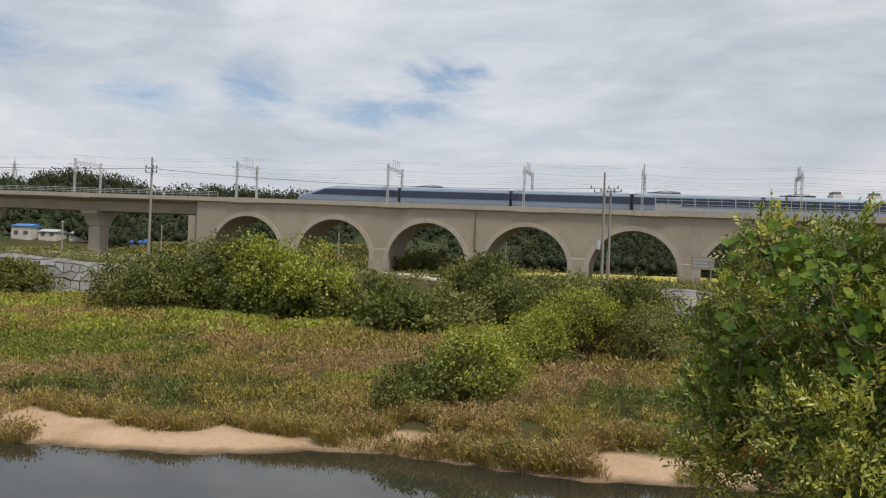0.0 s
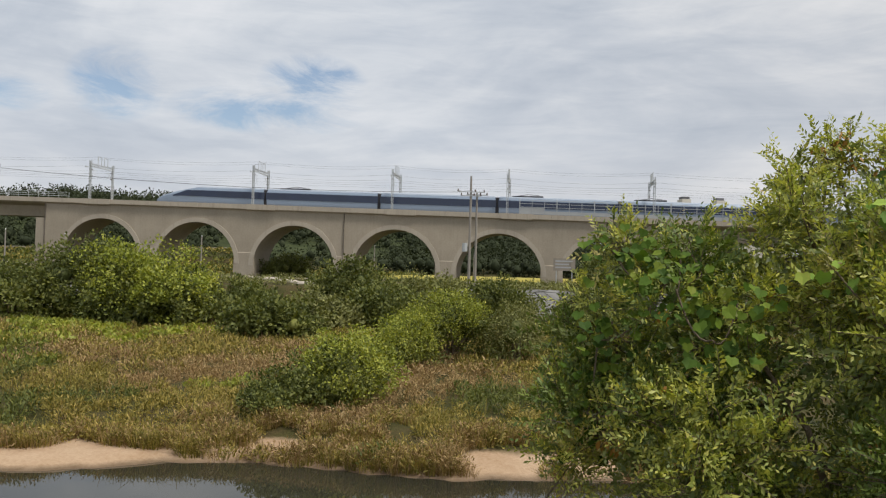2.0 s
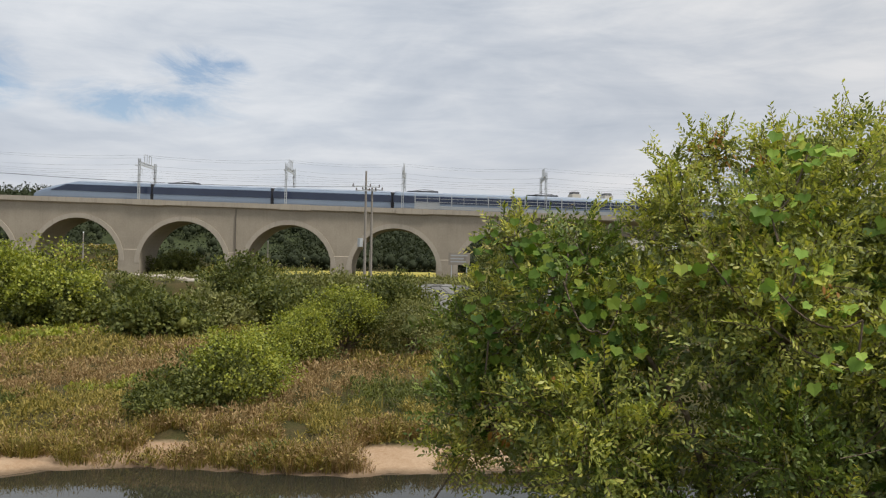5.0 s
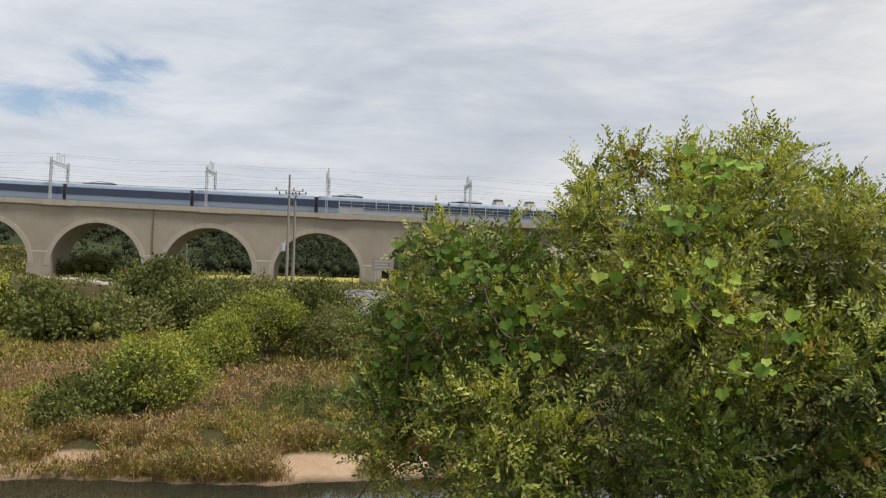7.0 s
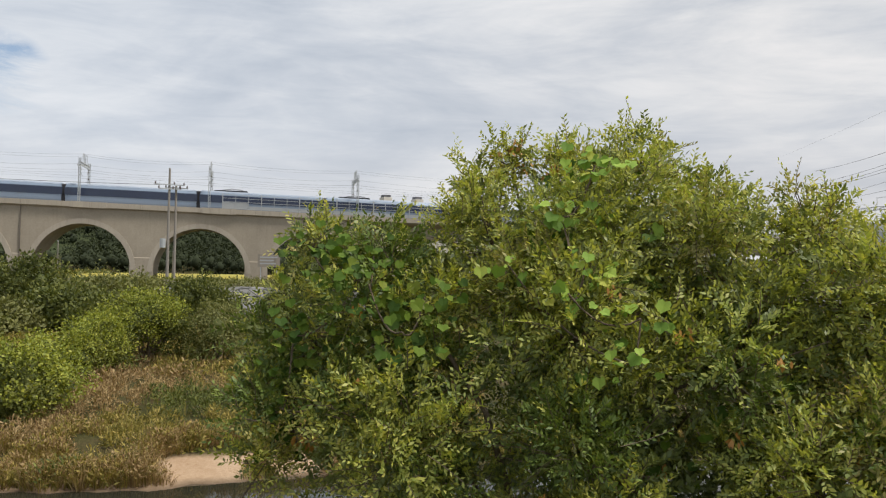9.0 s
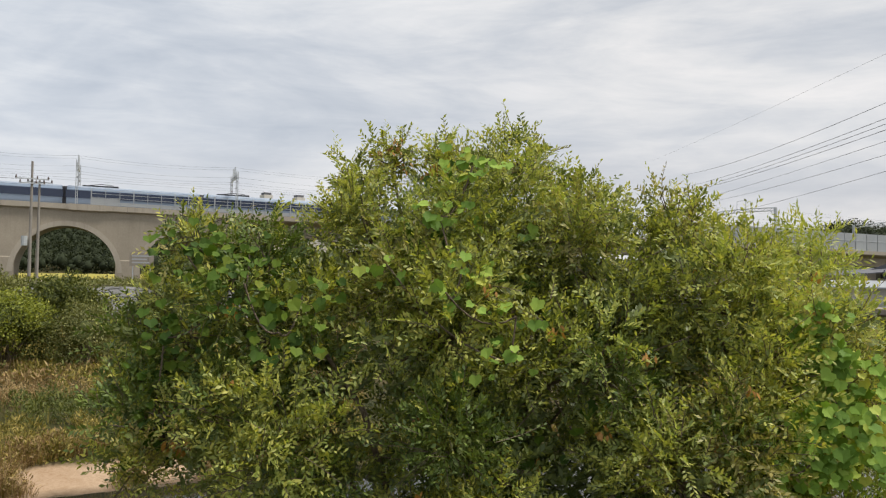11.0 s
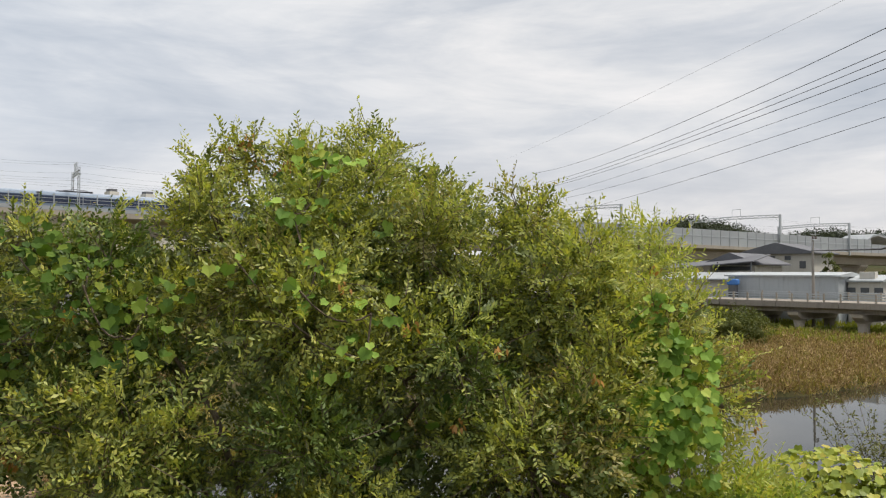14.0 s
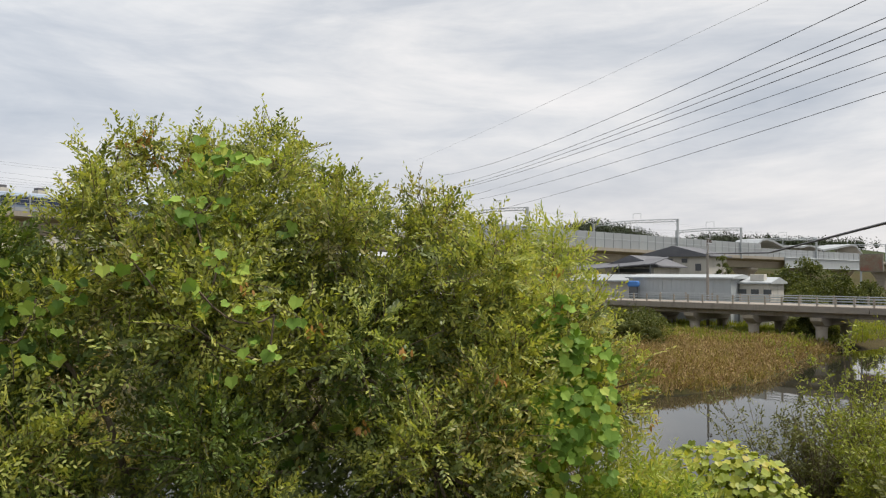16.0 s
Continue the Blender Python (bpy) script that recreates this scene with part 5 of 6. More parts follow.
# low scrub under the viaduct and along the levee
n = 1500
sx = r.uniform(-90, 75, n)
sy = 100 - 0.16 * sx + r.uniform(6.5, 70, n)
s_in = np.array([(RAIL.inverted() @ Vector((a, b, 0))).y for a, b in zip(sx, sy)])
ok = (s_in < 30) & (r.random(n) < np.where(sy < 125, 1.0, 0.55))
ok &= ~((np.abs(sy - np.interp(sx, [-160, -73, -40, -20], [154, 147, 139, 132])) < 4) & (sx < -18))
ok &= ~(np.abs(sx - np.interp(sy, [108, 120, 143, 165.5], [3, -0.8, -6, -13])) < 3.2)
ok &= ~(np.abs(sy - np.interp(sx, [-140, -60, -14.6, 8, 40], [192, 176, 166, 161.5, 152])) < 3.6)
sx, sy = sx[ok], sy[ok]
ssz = r.uniform(0.5, 1.25, len(sx))
per = 34
d = unit(r.normal(size=(len(sx) * per, 3)))
d[:, 2] = np.abs(d[:, 2])
rep = np.repeat(np.arange(len(sx)), per)
pos = np.stack([sx, sy, ground_z(sx, sy)], 1)[rep] + d * np.stack([ssz * 1.7, ssz * 1.7, ssz], 1)[rep] * r.uniform(0.4, 1.0, (len(rep), 1))
scrub = part("bank_scrub", leaf_mesh("bank_scrub", pos, d + r.normal(size=d.shape) * 0.5, d + np.array([0, 0, 0.8]), 0.42 * r.uniform(0.6, 1.3, len(rep)), 0.2 * np.ones(len(rep)), 4), M["leaf_willow"])
n = 700
gx, gy = r.uniform(84, 128, n), r.uniform(2, 48, n)
gh = ground_z(gx, gy)
gx, gy, gh = gx[gh > 0.45], gy[gh > 0.45], gh[gh > 0.45]
per = 40
d = unit(r.normal(size=(len(gx) * per, 3)))
d[:, 2] = np.abs(d[:, 2])
rep = np.repeat(np.arange(len(gx)), per)
pos = np.stack([gx, gy, gh], 1)[rep] + d * np.array([1.5, 1.5, 0.6]) * r.uniform(0.3, 1.0, (len(rep), 1))
verge = part("bank_grass", leaf_mesh("bank_grass", pos, d * 0.4 + r.normal(size=d.shape) * 0.3 + np.array([0, 0, 1.0]), d + np.array([-0.5, 0, 0.6]), 0.5 * r.uniform(0.6, 1.3, len(rep)), 0.12 * np.ones(len(rep)), 4), M["leaf_creeper"])
tagged(verge, "rough green grass on the bank under the road bridge", "grass", kind="stuff")
tagged(scrub, "low olive scrub and weeds on the levee", "scrub", kind="stuff")


# ---- grass of the flood plain ----
def field_noise(x, y, s, seed):
    q = np.random.default_rng(seed).uniform(0, math.tau, 8)
    v = 0
    for i, (fx, fy) in enumerate(((1, 0.3), (0.4, 1.1), (1.7, -0.9), (-0.8, 2.1))):
        v = v + np.sin(x * fx * s + q[i]) * np.sin(y * fy * s + q[i + 4]) / (1 + 0.4 * i)
    return v / 2.0


def blades(name, label, x, y, tall, wide, per, mat, r, lean=0.35, spread=0.25):
    n = len(x)
    z = ground_z(x, y)
    rep = np.repeat(np.arange(n), per)
    base = np.stack([x, y, z - 0.03], 1)[rep] + np.column_stack([r.normal(size=(len(rep), 2)) * spread, np.zeros(len(rep))])
    way = np.column_stack([r.normal(size=(len(rep), 2)) * lean, np.ones(len(rep))])
    nor = np.column_stack([r.normal(size=(len(rep), 2)), np.full(len(rep), 0.2)])
    ob = part(name, leaf_mesh(name, base, way, nor, tall[rep] * r.uniform(0.55, 1.15, len(rep)), wide[rep] * r.uniform(0.7, 1.3, len(rep)), 3), M[mat])
    return tagged(ob, label, "grass", kind="stuff")


r = np.random.default_rng(33)


def plain_points(n, x0, x1, d0, d1, power=1.0):
    x = r.uniform(x0, x1, n)
    y = far_shore(x) + d0 + (d1 - d0) * r.random(n) ** power
    view = np.degrees(np.arctan2(x, y))
    good = (view > -33) & (view < 32)
    return x[good], y[good]


def bare(x, y):
    """True on the open sand."""
    df = y - far_shore(x)
    deep = np.interp(x, [-20, -19.5, -18, -16.4, -14.3, -13.8, -12, -10.2, -9.8, -9.2, -8.1, -6.5, -5.2, -4.8], [0, 4.9, 4.3, 3.6, 3.7, 2.7, 2.1, 2.5, 3.6, 3.8, 2.3, 1.5, 1.0, 0.3])
    west = (df < deep + 0.25 * field_noise(x, y, 2.2, 4)) & (((x + 18.4) / 1.4) ** 2 + ((df - 0.5) / 1.1) ** 2 > 1)
    spots = np.zeros(len(x), bool)
    for cx, cy, rx, ry in ((-1.1, 35.7, 1.2, 1.5), (0.9, 35.2, 0.7, 0.7), (-3.0, 35.2, 1.1, 0.5), (4.0, 35.5, 0.75, 1.4), (2.3, 33.8, 1.0, 0.6), (8.2, 32.4, 2.3, 1.5), (11.8, 31.8, 1.7, 1.2)):
        spots |= ((x - cx) / rx) ** 2 + ((y - cy) / ry) ** 2 < 1
    return west | spots


def bump_at(x, y, cx, cy, rx, ry):
    return np.exp(-((x - cx) / rx) ** 2 - ((y - cy) / ry) ** 2)


def mixed_noise(x, y, seed):
    return field_noise(x, y, 0.25, seed) + 0.6 * field_noise(x, y, 0.9, seed + 50) + 0.25 * r.normal(size=len(x))


COVER = ("green", "lush", "dry", "dark", "creeper")
COVER_MAT = {"green": "grass_green", "lush": "grass_lush", "dry": "grass_brown", "dark": "leaf_bush", "creeper": "leaf_creeper"}


def cover_kind(x, y):
    """Which plant prevails at each place: an index into COVER."""
    df = y - far_shore(x)
    green = 0.18 + 0.5 * mixed_noise(x, y, 3)
    lush = -0.42 + 1.2 * bump_at(x, y, -28, 56, 13, 8) + 0.4 * mixed_noise(x, y, 5)
    dry = -0.06 + 0.9 * bump_at(x, y, -6, 54, 11, 6) + 0.6 * bump_at(x, y, 9, 48, 8, 5) + 0.35 * smooth(6, 1, df) + 0.55 * mixed_noise(x, y, 7)
    dark = -0.30 + 1.0 * bump_at(x, y, -11, 43, 6, 2.6) + 0.9 * bump_at(x, y, 11, 42.5, 3.5, 2.5) + 0.55 * mixed_noise(x, y, 9)
    creep = -0.80 + 1.0 * smooth(57, 70, y) * smooth(8, -6, x) + 0.9 * bump_at(x, y, -4.5, 47, 3.5, 3) + 0.6 * mixed_noise(x, y, 11)
    return np.argmax(np.stack([green, lush, dry, dark, creep]), 0)


def hummock(x, y):
    return np.clip(0.66 + 0.34 * field_noise(x, y, 0.5, 21) + 0.34 * field_noise(x, y, 1.3, 22), 0.25, 1.35)


# low rounded clumps of weeds that give the plain its lumpy surface
def clumps(name, label, x, y, wide, tall, per, leaf, mat, r, slim=0.42):
    rep = np.repeat(np.arange(len(x)), per)
    d = unit(r.normal(size=(len(rep), 3)))
    d[:, 2] = np.abs(d[:, 2])
    q = r.uniform(0.55, 1.08, (len(rep), 1))
    pos = np.stack([x, y, ground_z(x, y)], 1)[rep] + d * q * np.stack([wide, wide, tall], 1)[rep]
    way = d * 0.7 + r.normal(size=d.shape) * 0.6 + np.array([0, 0, 0.35])
    nor = d * 0.95 + r.normal(size=d.shape) * 0.35 + np.array([0, 0, 0.30])
    size = leaf * r.uniform(0.6, 1.4, len(rep))
    ob = part(name, leaf_mesh(name, pos, way, nor, size, size * slim, 4), M[mat])
    return tagged(ob, label, "weeds", kind="stuff")


def tufts(name, label, x, y, tall, wide, per, mat, r, lean=0.5, foot=0.12):
    """Fountains of grass: bent blades that spring from one foot and hang over."""
    rep = np.repeat(np.arange(len(x)), per)
    n = len(rep)
    a = r.uniform(0, math.tau, n)
    out_way = np.column_stack([np.cos(a), np.sin(a), np.zeros(n)])
    base = np.stack([x, y, ground_z(x, y) - 0.03], 1)[rep] + out_way * (foot * np.sqrt(r.random(n)))[:, None]
    L = (tall[rep] * r.uniform(0.55, 1.15, n))[:, None]
    tilt = (lean * r.random(n) ** 0.7)[:, None]
    up = np.array([0, 0, 1.0])
    knee = base + L * (0.6 * up + 0.45 * tilt * out_way)
    tip = knee + L * ((0.42 - 0.35 * tilt) * up + 0.75 * tilt * out_way)
    side = unit(np.cross(out_way, up) + r.normal(size=(n, 3)) * 0.4) * (0.5 * wide[rep] * r.uniform(0.6, 1.3, n))[:, None]
    v = np.stack([base - side, base + side, knee + side * 0.8, knee - side * 0.8, tip + side * 0.15, tip - side * 0.15], 1).reshape(-1, 3)
    k6 = 6 * np.arange(n)[:, None]
    ob = part(name, np_mesh(name, v, np.concatenate([k6 + np.array([0, 1, 2, 3]), k6 + np.array([3, 2, 4, 5])])), M[mat])
    return tagged(ob, label, "grass", kind="stuff")


x, y = plain_points(15000, -60, 50, 0.2, 66, 1.15)
m = (~bare(x, y)) & (y < 100 - 0.16 * x)
x, y = x[m], y[m]
kind, df = cover_kind(x, y), y - far_shore(x)
high = hummock(x, y)
dist = np.hypot(x, y)
coarse = np.clip(dist / 45, 0.8, 2.0)
rare = r.random(len(x))
LOOKS = {"green": ("olive-green weeds and grass on the flood plain", 1.0, 0.34), "lush": ("fresh bright green weeds on the flood plain", 0.75, 0.40), "dry": ("reddish brown dry grass on the flood plain", 1.0, 0.28),
         "dark": ("dark green sedge and leafy weeds on the flood plain", 1.2, 0.38), "creeper": ("yellow-green creeper spreading over the grass", 0.8, 0.75)}
for i, name in enumerate(COVER):
    words, rel, slim = LOOKS[name]
    for near_part in (True, False):
        sel = (kind == i) & ((df < 20) if near_part else (df >= 20))
        low_part = sel & (rare < (0.62 if near_part else 0.42))
        clumps(name + "_weeds", "lumpy " + words, x[low_part], y[low_part], (0.50 if near_part else 0.9) * (0.6 + 0.6 * high[low_part]), 0.85 * rel * high[low_part] * (1.0 if near_part else 1.1), 80 if near_part else 52, (0.19 if near_part else 0.29) * (1.1 if name == "creeper" else 1.0), COVER_MAT[name], r, slim)
        tall_part = sel & (rare > (0.35 if name != "creeper" else 0.85))
        if tall_part.any():
            tufts(name + "_grass", "tufted " + words, x[tall_part], y[tall_part], 0.90 * rel * (0.35 + 0.75 * high[tall_part]), 0.020 * coarse[tall_part], 16 if near_part else 9, COVER_MAT[name], r, 0.7, 0.3)

# seed heads standing above the grass
m = (rare < 0.22) & ((kind == 0) | (kind == 2))
blades("grass_seed_heads", "pale brown feathery seed heads above the grass", x[m], y[m], 0.5 + 0.75 * high[m], 0.028 * coarse[m], 7, "grass_brown", r, 0.3, 0.35)

# a thick fringe of rusty and green plants round the bare sand
ex = r.uniform(-21, 14, 9000)
ey = far_shore(ex) + r.uniform(0.1, 6.0, 9000)
m = ~bare(ex, ey) & bare(ex, ey - 0.8)
ex, ey = ex[m], ey[m]
pale = r.random(len(ex))
for sel, words, mat in ((pale < 0.45, "rusty brown", "grass_brown"), (pale >= 0.45, "olive green", "grass_green")):
    tufts("sand_fringe", words + " grass leaning over the edge of the sand", ex[sel], ey[sel], r.uniform(0.3, 0.8, sel.sum()) * (0.5 + 0.75 * hummock(ex[sel], ey[sel])), np.full(sel.sum(), 0.024), 14, mat, r, 0.8, 0.25)
    near = sel & (r.random(len(ex)) < 0.4)
    clumps("fringe_weeds", words + " bushy weeds round the bare sand", ex[near], ey[near] + 0.35, r.uniform(0.3, 0.55, near.sum()), r.uniform(0.4, 0.85, near.sum()), 60, 0.15, mat, r, 0.32)

# tufts hanging over the water's edge
tx = r.uniform(-42, 40, 1500)
ty = far_shore(tx) + r.uniform(-0.25, 1.9, 1500)
m = ~bare(tx, ty) & ~bare(tx, ty + 0.4) & ~bare(tx, ty + 1.0) & ~bare(tx, ty + 1.6) & ~((tx > -17.2) & (tx < -5.2) & (ty - far_shore(tx) < 1.0))
tx, ty = tx[m], ty[m]
reddish = mixed_noise(tx, ty, 41) > 0.12
for sel, words, mat in ((reddish, "rusty brown", "grass_brown"), (~reddish, "green", "grass_green")):
    tufts("shore_tufts", words + " tufts of sedge hanging over the water's edge", tx[sel], ty[sel], r.uniform(0.45, 1.15, sel.sum()), np.full(sel.sum(), 0.022), 30, mat, r, 0.9, 0.22)
m = r.random(len(tx)) < 0.28
clumps("shore_weeds", "dark green leafy weeds along the water", tx[m], ty[m] + 0.3, r.uniform(0.3, 0.6, m.sum()), r.uniform(0.4, 0.9, m.sum()), 60, 0.12, "leaf_bush", r, 0.3)

# the tawny meadow beside the road bridge
x = r.uniform(44, 95, 6500)
y = r.uniform(14, 48, 6500)
m = (y - far_shore(x) > 0.2)
x, y = x[m], y[m]
blades("tawny_meadow", "tawny reed meadow beside the road bridge", x, y, r.uniform(0.5, 1.0, len(x)), np.full(len(x), 0.07), 7, "grass_brown", r, 0.6, 0.4)
m = r.random(len(x)) < 0.5
gm = r.uniform(0.6, 1.2, m.sum())
clumps("tawny_weeds", "tawny withered weeds beside the road bridge", x[m], y[m], 0.9 * gm, 0.75 * gm, 22, 0.30, "grass_brown", r, 0.26)
m = r.random(len(x)) < 0.10
gm = r.uniform(0.6, 1.3, m.sum())
clumps("meadow_weeds", "green weeds in the tawny meadow", x[m], y[m], 0.9 * gm, 0.7 * gm, 40, 0.25, "grass_green", r, 0.22)
m = r.random(len(x)) < 0.35
blades("green_meadow", "green grass mixed into the tawny meadow", x[m], y[m], r.uniform(0.5, 0.9, m.sum()), np.full(m.sum(), 0.09), 12, "grass_green", r, 0.35, 0.4)

# the near bank's own grass
x = r.uniform(-6, 34, 5200)
y = r.uniform(1.5, 12, 5200)
m = (near_shore(x) - y > 0.1) & (np.hypot(x, y) > 3.5)
x, y = x[m], y[m]
blades("bank_grass", "rough green grass on the near river bank", x, y, r.uniform(0.2, 0.55, len(x)), np.full(len(x), 0.012), 16, "grass_green", r, 0.45, 0.12)


# ---- the big leafy tree on the near bank ----
LOBES = [(2.50, 6.54, 7.46, 0.50), (2.60, 6.50, 8.22, 0.24), (3.02, 6.10, 8.10, 0.36), (3.02, 5.88, 7.47, 0.72), (3.92, 6.07, 8.78, 0.24), (4.24, 6.10, 8.98, 0.22), (3.85, 5.76, 8.20, 0.55),
         (4.67, 5.79, 8.88, 0.34), (5.00, 5.25, 8.96, 0.34), (4.49, 5.17, 8.25, 0.77), (3.98, 4.94, 7.49, 0.80), (5.50, 5.04, 8.60, 0.34), (5.17, 4.52, 7.98, 0.73), (4.80, 4.18, 7.29, 0.80),
         (5.97, 4.33, 8.40, 0.36), (5.71, 3.85, 7.80, 0.68), (5.62, 3.62, 7.15, 0.75), (6.29, 3.28, 7.49, 0.55), (6.45, 2.92, 7.05, 0.48), (2.93, 5.48, 6.78, 0.78), (3.99, 4.54, 6.60, 0.78), (5.04, 3.57, 6.55, 0.75), (2.27, 6.19, 6.79, 0.50)]
r = np.random.default_rng(77)
big_tree = thing("leafy_tree", "large bushy tree with small yellow-green oval leaves", "tree", pose(0, 0, 0))
foot = Vector((4.9, 5.4, gz(4.9, 5.4)))
for i, (x, y, z, rad) in enumerate(LOBES):
    rr = np.random.default_rng(500 + i)
    tips = [(x, y, z)]
    part("limb", limbs_mesh(foot - Vector((0, 0, 0.3)), tips, rr, 0.055, 0.25, 7), M["bark"], big_tree)
    bm = B()
    for q in range(7):
        d = Vector(rr.normal(size=3)).normalized()
        d.z = abs(d.z) * 0.8
        c = Vector((x, y, z))
        tube(bm, [c - d * rad * 0.5, c + d * rad * 0.3, c + d * rad * 1.0 + Vector((0, 0, 0.05))], [0.014, 0.009, 0.003], 5)
    part("branch", bm, M["bark"], big_tree)


def shoots(lobes, density, r, out=1.0, length=(0.22, 0.5), up=0.5, leaves=15, size=0.07):
    """Leafy shoots that start inside each lobe and reach past its shell; returns leaf arrays and the twigs."""
    base, way, nor, ln, twigs = [], [], [], [], []
    for x, y, z, rad in lobes:
        n = int(density * 4 * math.pi * rad ** 2)
        d = unit(r.normal(size=(n, 3)))
        start = np.array([x, y, z]) + d * rad * r.uniform(0.5, 0.97, (n, 1)) * out
        grow = unit(d * 0.9 + np.array([0, 0, up]) + r.normal(size=(n, 3)) * 0.45)
        L = r.uniform(*length, n)
        bend = r.normal(size=(n, 3)) * 0.12 - np.array([0, 0, 0.12])
        side = unit(np.cross(grow, r.normal(size=(n, 3))))
        over = unit(np.cross(side, grow))
        over *= np.where(over[:, 2:] < 0, -1.0, 1.0)
        for j in range(leaves):
            t = (j + 0.6) / leaves
            p = start + (grow * t + bend * t * t) * L[:, None]
            s = 1 if j % 2 else -1
            w = unit(grow * 0.8 + side * s * 0.75 + over * r.normal(size=(n, 1)) * 0.25)
            base.append(p)
            way.append(w)
            nor.append(d * 0.35 + over * 0.75 + np.array([0, 0, 0.30]) + r.normal(size=(n, 3)) * 0.36)
            ln.append(size * r.uniform(0.7, 1.25, n) * (1.0 - 0.35 * abs(t - 0.5)))
        twigs += [(start[i], start[i] + (grow[i] * 0.5 + bend[i] * 0.25) * L[i], start[i] + (grow[i] + bend[i]) * L[i]) for i in range(0, n, 5)]
    return np.concatenate(base), np.concatenate(way), np.concatenate(nor), np.concatenate(ln), twigs


CLUMPS = []
for x, y, z, rad in LOBES:
    d = unit(r.normal(size=(11, 3)) + np.array([-0.25, -0.3, 0.25]))
    for q in d:
        CLUMPS.append((x + q[0] * rad * 0.72, y + q[1] * rad * 0.72, z + q[2] * rad * 0.72, rad * r.uniform(0.26, 0.42)))
heap = [[], [], [], []]
for q in CLUMPS:
    # upper west clumps mostly take the dark leaves, so side shade is coloured in
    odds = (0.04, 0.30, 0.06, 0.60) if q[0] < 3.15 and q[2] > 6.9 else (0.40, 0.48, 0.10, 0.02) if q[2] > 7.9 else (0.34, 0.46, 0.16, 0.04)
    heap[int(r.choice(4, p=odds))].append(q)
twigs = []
for group, mat, words in zip(heap, ("leaf_tip", "leaf_tree", "leaf_olive", "leaf_side_shade"), ("light yellow-green leaves on young shoots", "small yellow-green oval leaves on outer shoots", "dull olive leaves with browned edges", "dark green leaves with the west side's shade in their colour")):
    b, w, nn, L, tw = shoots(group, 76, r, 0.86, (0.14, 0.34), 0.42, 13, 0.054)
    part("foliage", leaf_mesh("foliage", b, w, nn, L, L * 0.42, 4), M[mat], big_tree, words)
    twigs += tw
bm = B()
for tw in twigs:
    tube(bm, tw, [0.004, 0.003, 0.0015], 3)
part("branchwork", bm, M["bark"], big_tree)
# filling behind the shoots, coloured darker to imitate shade within the crown
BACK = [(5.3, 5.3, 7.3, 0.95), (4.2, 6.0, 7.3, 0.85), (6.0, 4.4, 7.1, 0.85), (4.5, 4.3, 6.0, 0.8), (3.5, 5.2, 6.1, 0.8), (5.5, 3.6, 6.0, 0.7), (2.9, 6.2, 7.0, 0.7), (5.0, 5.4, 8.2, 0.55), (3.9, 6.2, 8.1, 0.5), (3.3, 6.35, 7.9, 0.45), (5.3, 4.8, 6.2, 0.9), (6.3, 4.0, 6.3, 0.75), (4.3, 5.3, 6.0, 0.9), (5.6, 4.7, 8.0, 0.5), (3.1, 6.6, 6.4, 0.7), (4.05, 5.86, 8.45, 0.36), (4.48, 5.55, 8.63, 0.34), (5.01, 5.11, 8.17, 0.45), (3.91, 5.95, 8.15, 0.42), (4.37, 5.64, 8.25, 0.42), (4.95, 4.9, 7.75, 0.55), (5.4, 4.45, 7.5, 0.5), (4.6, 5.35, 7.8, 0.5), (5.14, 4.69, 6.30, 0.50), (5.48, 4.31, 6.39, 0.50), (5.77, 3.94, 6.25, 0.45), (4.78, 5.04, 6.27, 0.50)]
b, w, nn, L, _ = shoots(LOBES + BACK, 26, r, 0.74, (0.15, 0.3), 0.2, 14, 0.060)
part("inner_foliage", leaf_mesh("inner_foliage", b, w, nn, L, L * 0.5, 4), M["leaf_inner"], big_tree, "inner crown leaves, darkened in colour to deepen the shade")
# long shoots along the skyline
TOPS = [LOBES[i] for i in (1, 4, 5, 7, 8, 11, 14)]
b, w, nn, L, twigs = shoots(TOPS, 20, r, 0.68, (0.12, 0.29), 0.8, 16, 0.056)
part("skyline_foliage", leaf_mesh("top_shoots", b, w, nn, L, L * 0.42, 6), M["leaf_tree"], big_tree)
# withered tufts
pick = [LOBES[int(q)] for q in r.integers(0, len(LOBES), 34)]
b, w, nn, L = [], [], [], []
for x, y, z, rad in pick:
    d = np.array([-x, -y, 0.0])
    d = unit((unit(d[None]) * 0.9 + r.normal(size=(1, 3)) * 0.6))[0]
    c = np.array([x, y, z]) + d * rad * 1.03
    for q in range(7):
        b.append(c + r.normal(size=3) * 0.025)
        w.append(np.array([r.normal() * 0.5, r.normal() * 0.5, -0.9]))
        nn.append(d + r.normal(size=3) * 0.4)
        L.append(r.uniform(0.045, 0.065))
part("withered_foliage", leaf_mesh("withered_leaves", np.array(b), np.array(w), np.array(nn), np.array(L), np.array(L) * 0.42, 6), M["leaf_orange"], big_tree, "orange-brown withered leaves")

# a slender young tree beside it
YOUNG = [(8.05, 4.25, 8.45, 0.16), (8.0, 4.15, 8.2, 0.26), (8.15, 4.4, 8.05, 0.24), (7.95, 4.25, 7.8, 0.34), (8.1, 4.1, 7.45, 0.36), (8.0, 4.2, 7.0, 0.4), (7.2, 4.0, 7.5, 0.28), (6.9, 3.5, 6.9, 0.34), (6.4, 2.9, 6.3, 0.48), (6.0, 3.3, 6.15, 0.5), (6.9, 2.55, 5.95, 0.45), (7.4, 3.0, 5.6, 0.5)]
young = thing("young_tree", "slender young willow-leaved tree beside the bushy one", "tree")
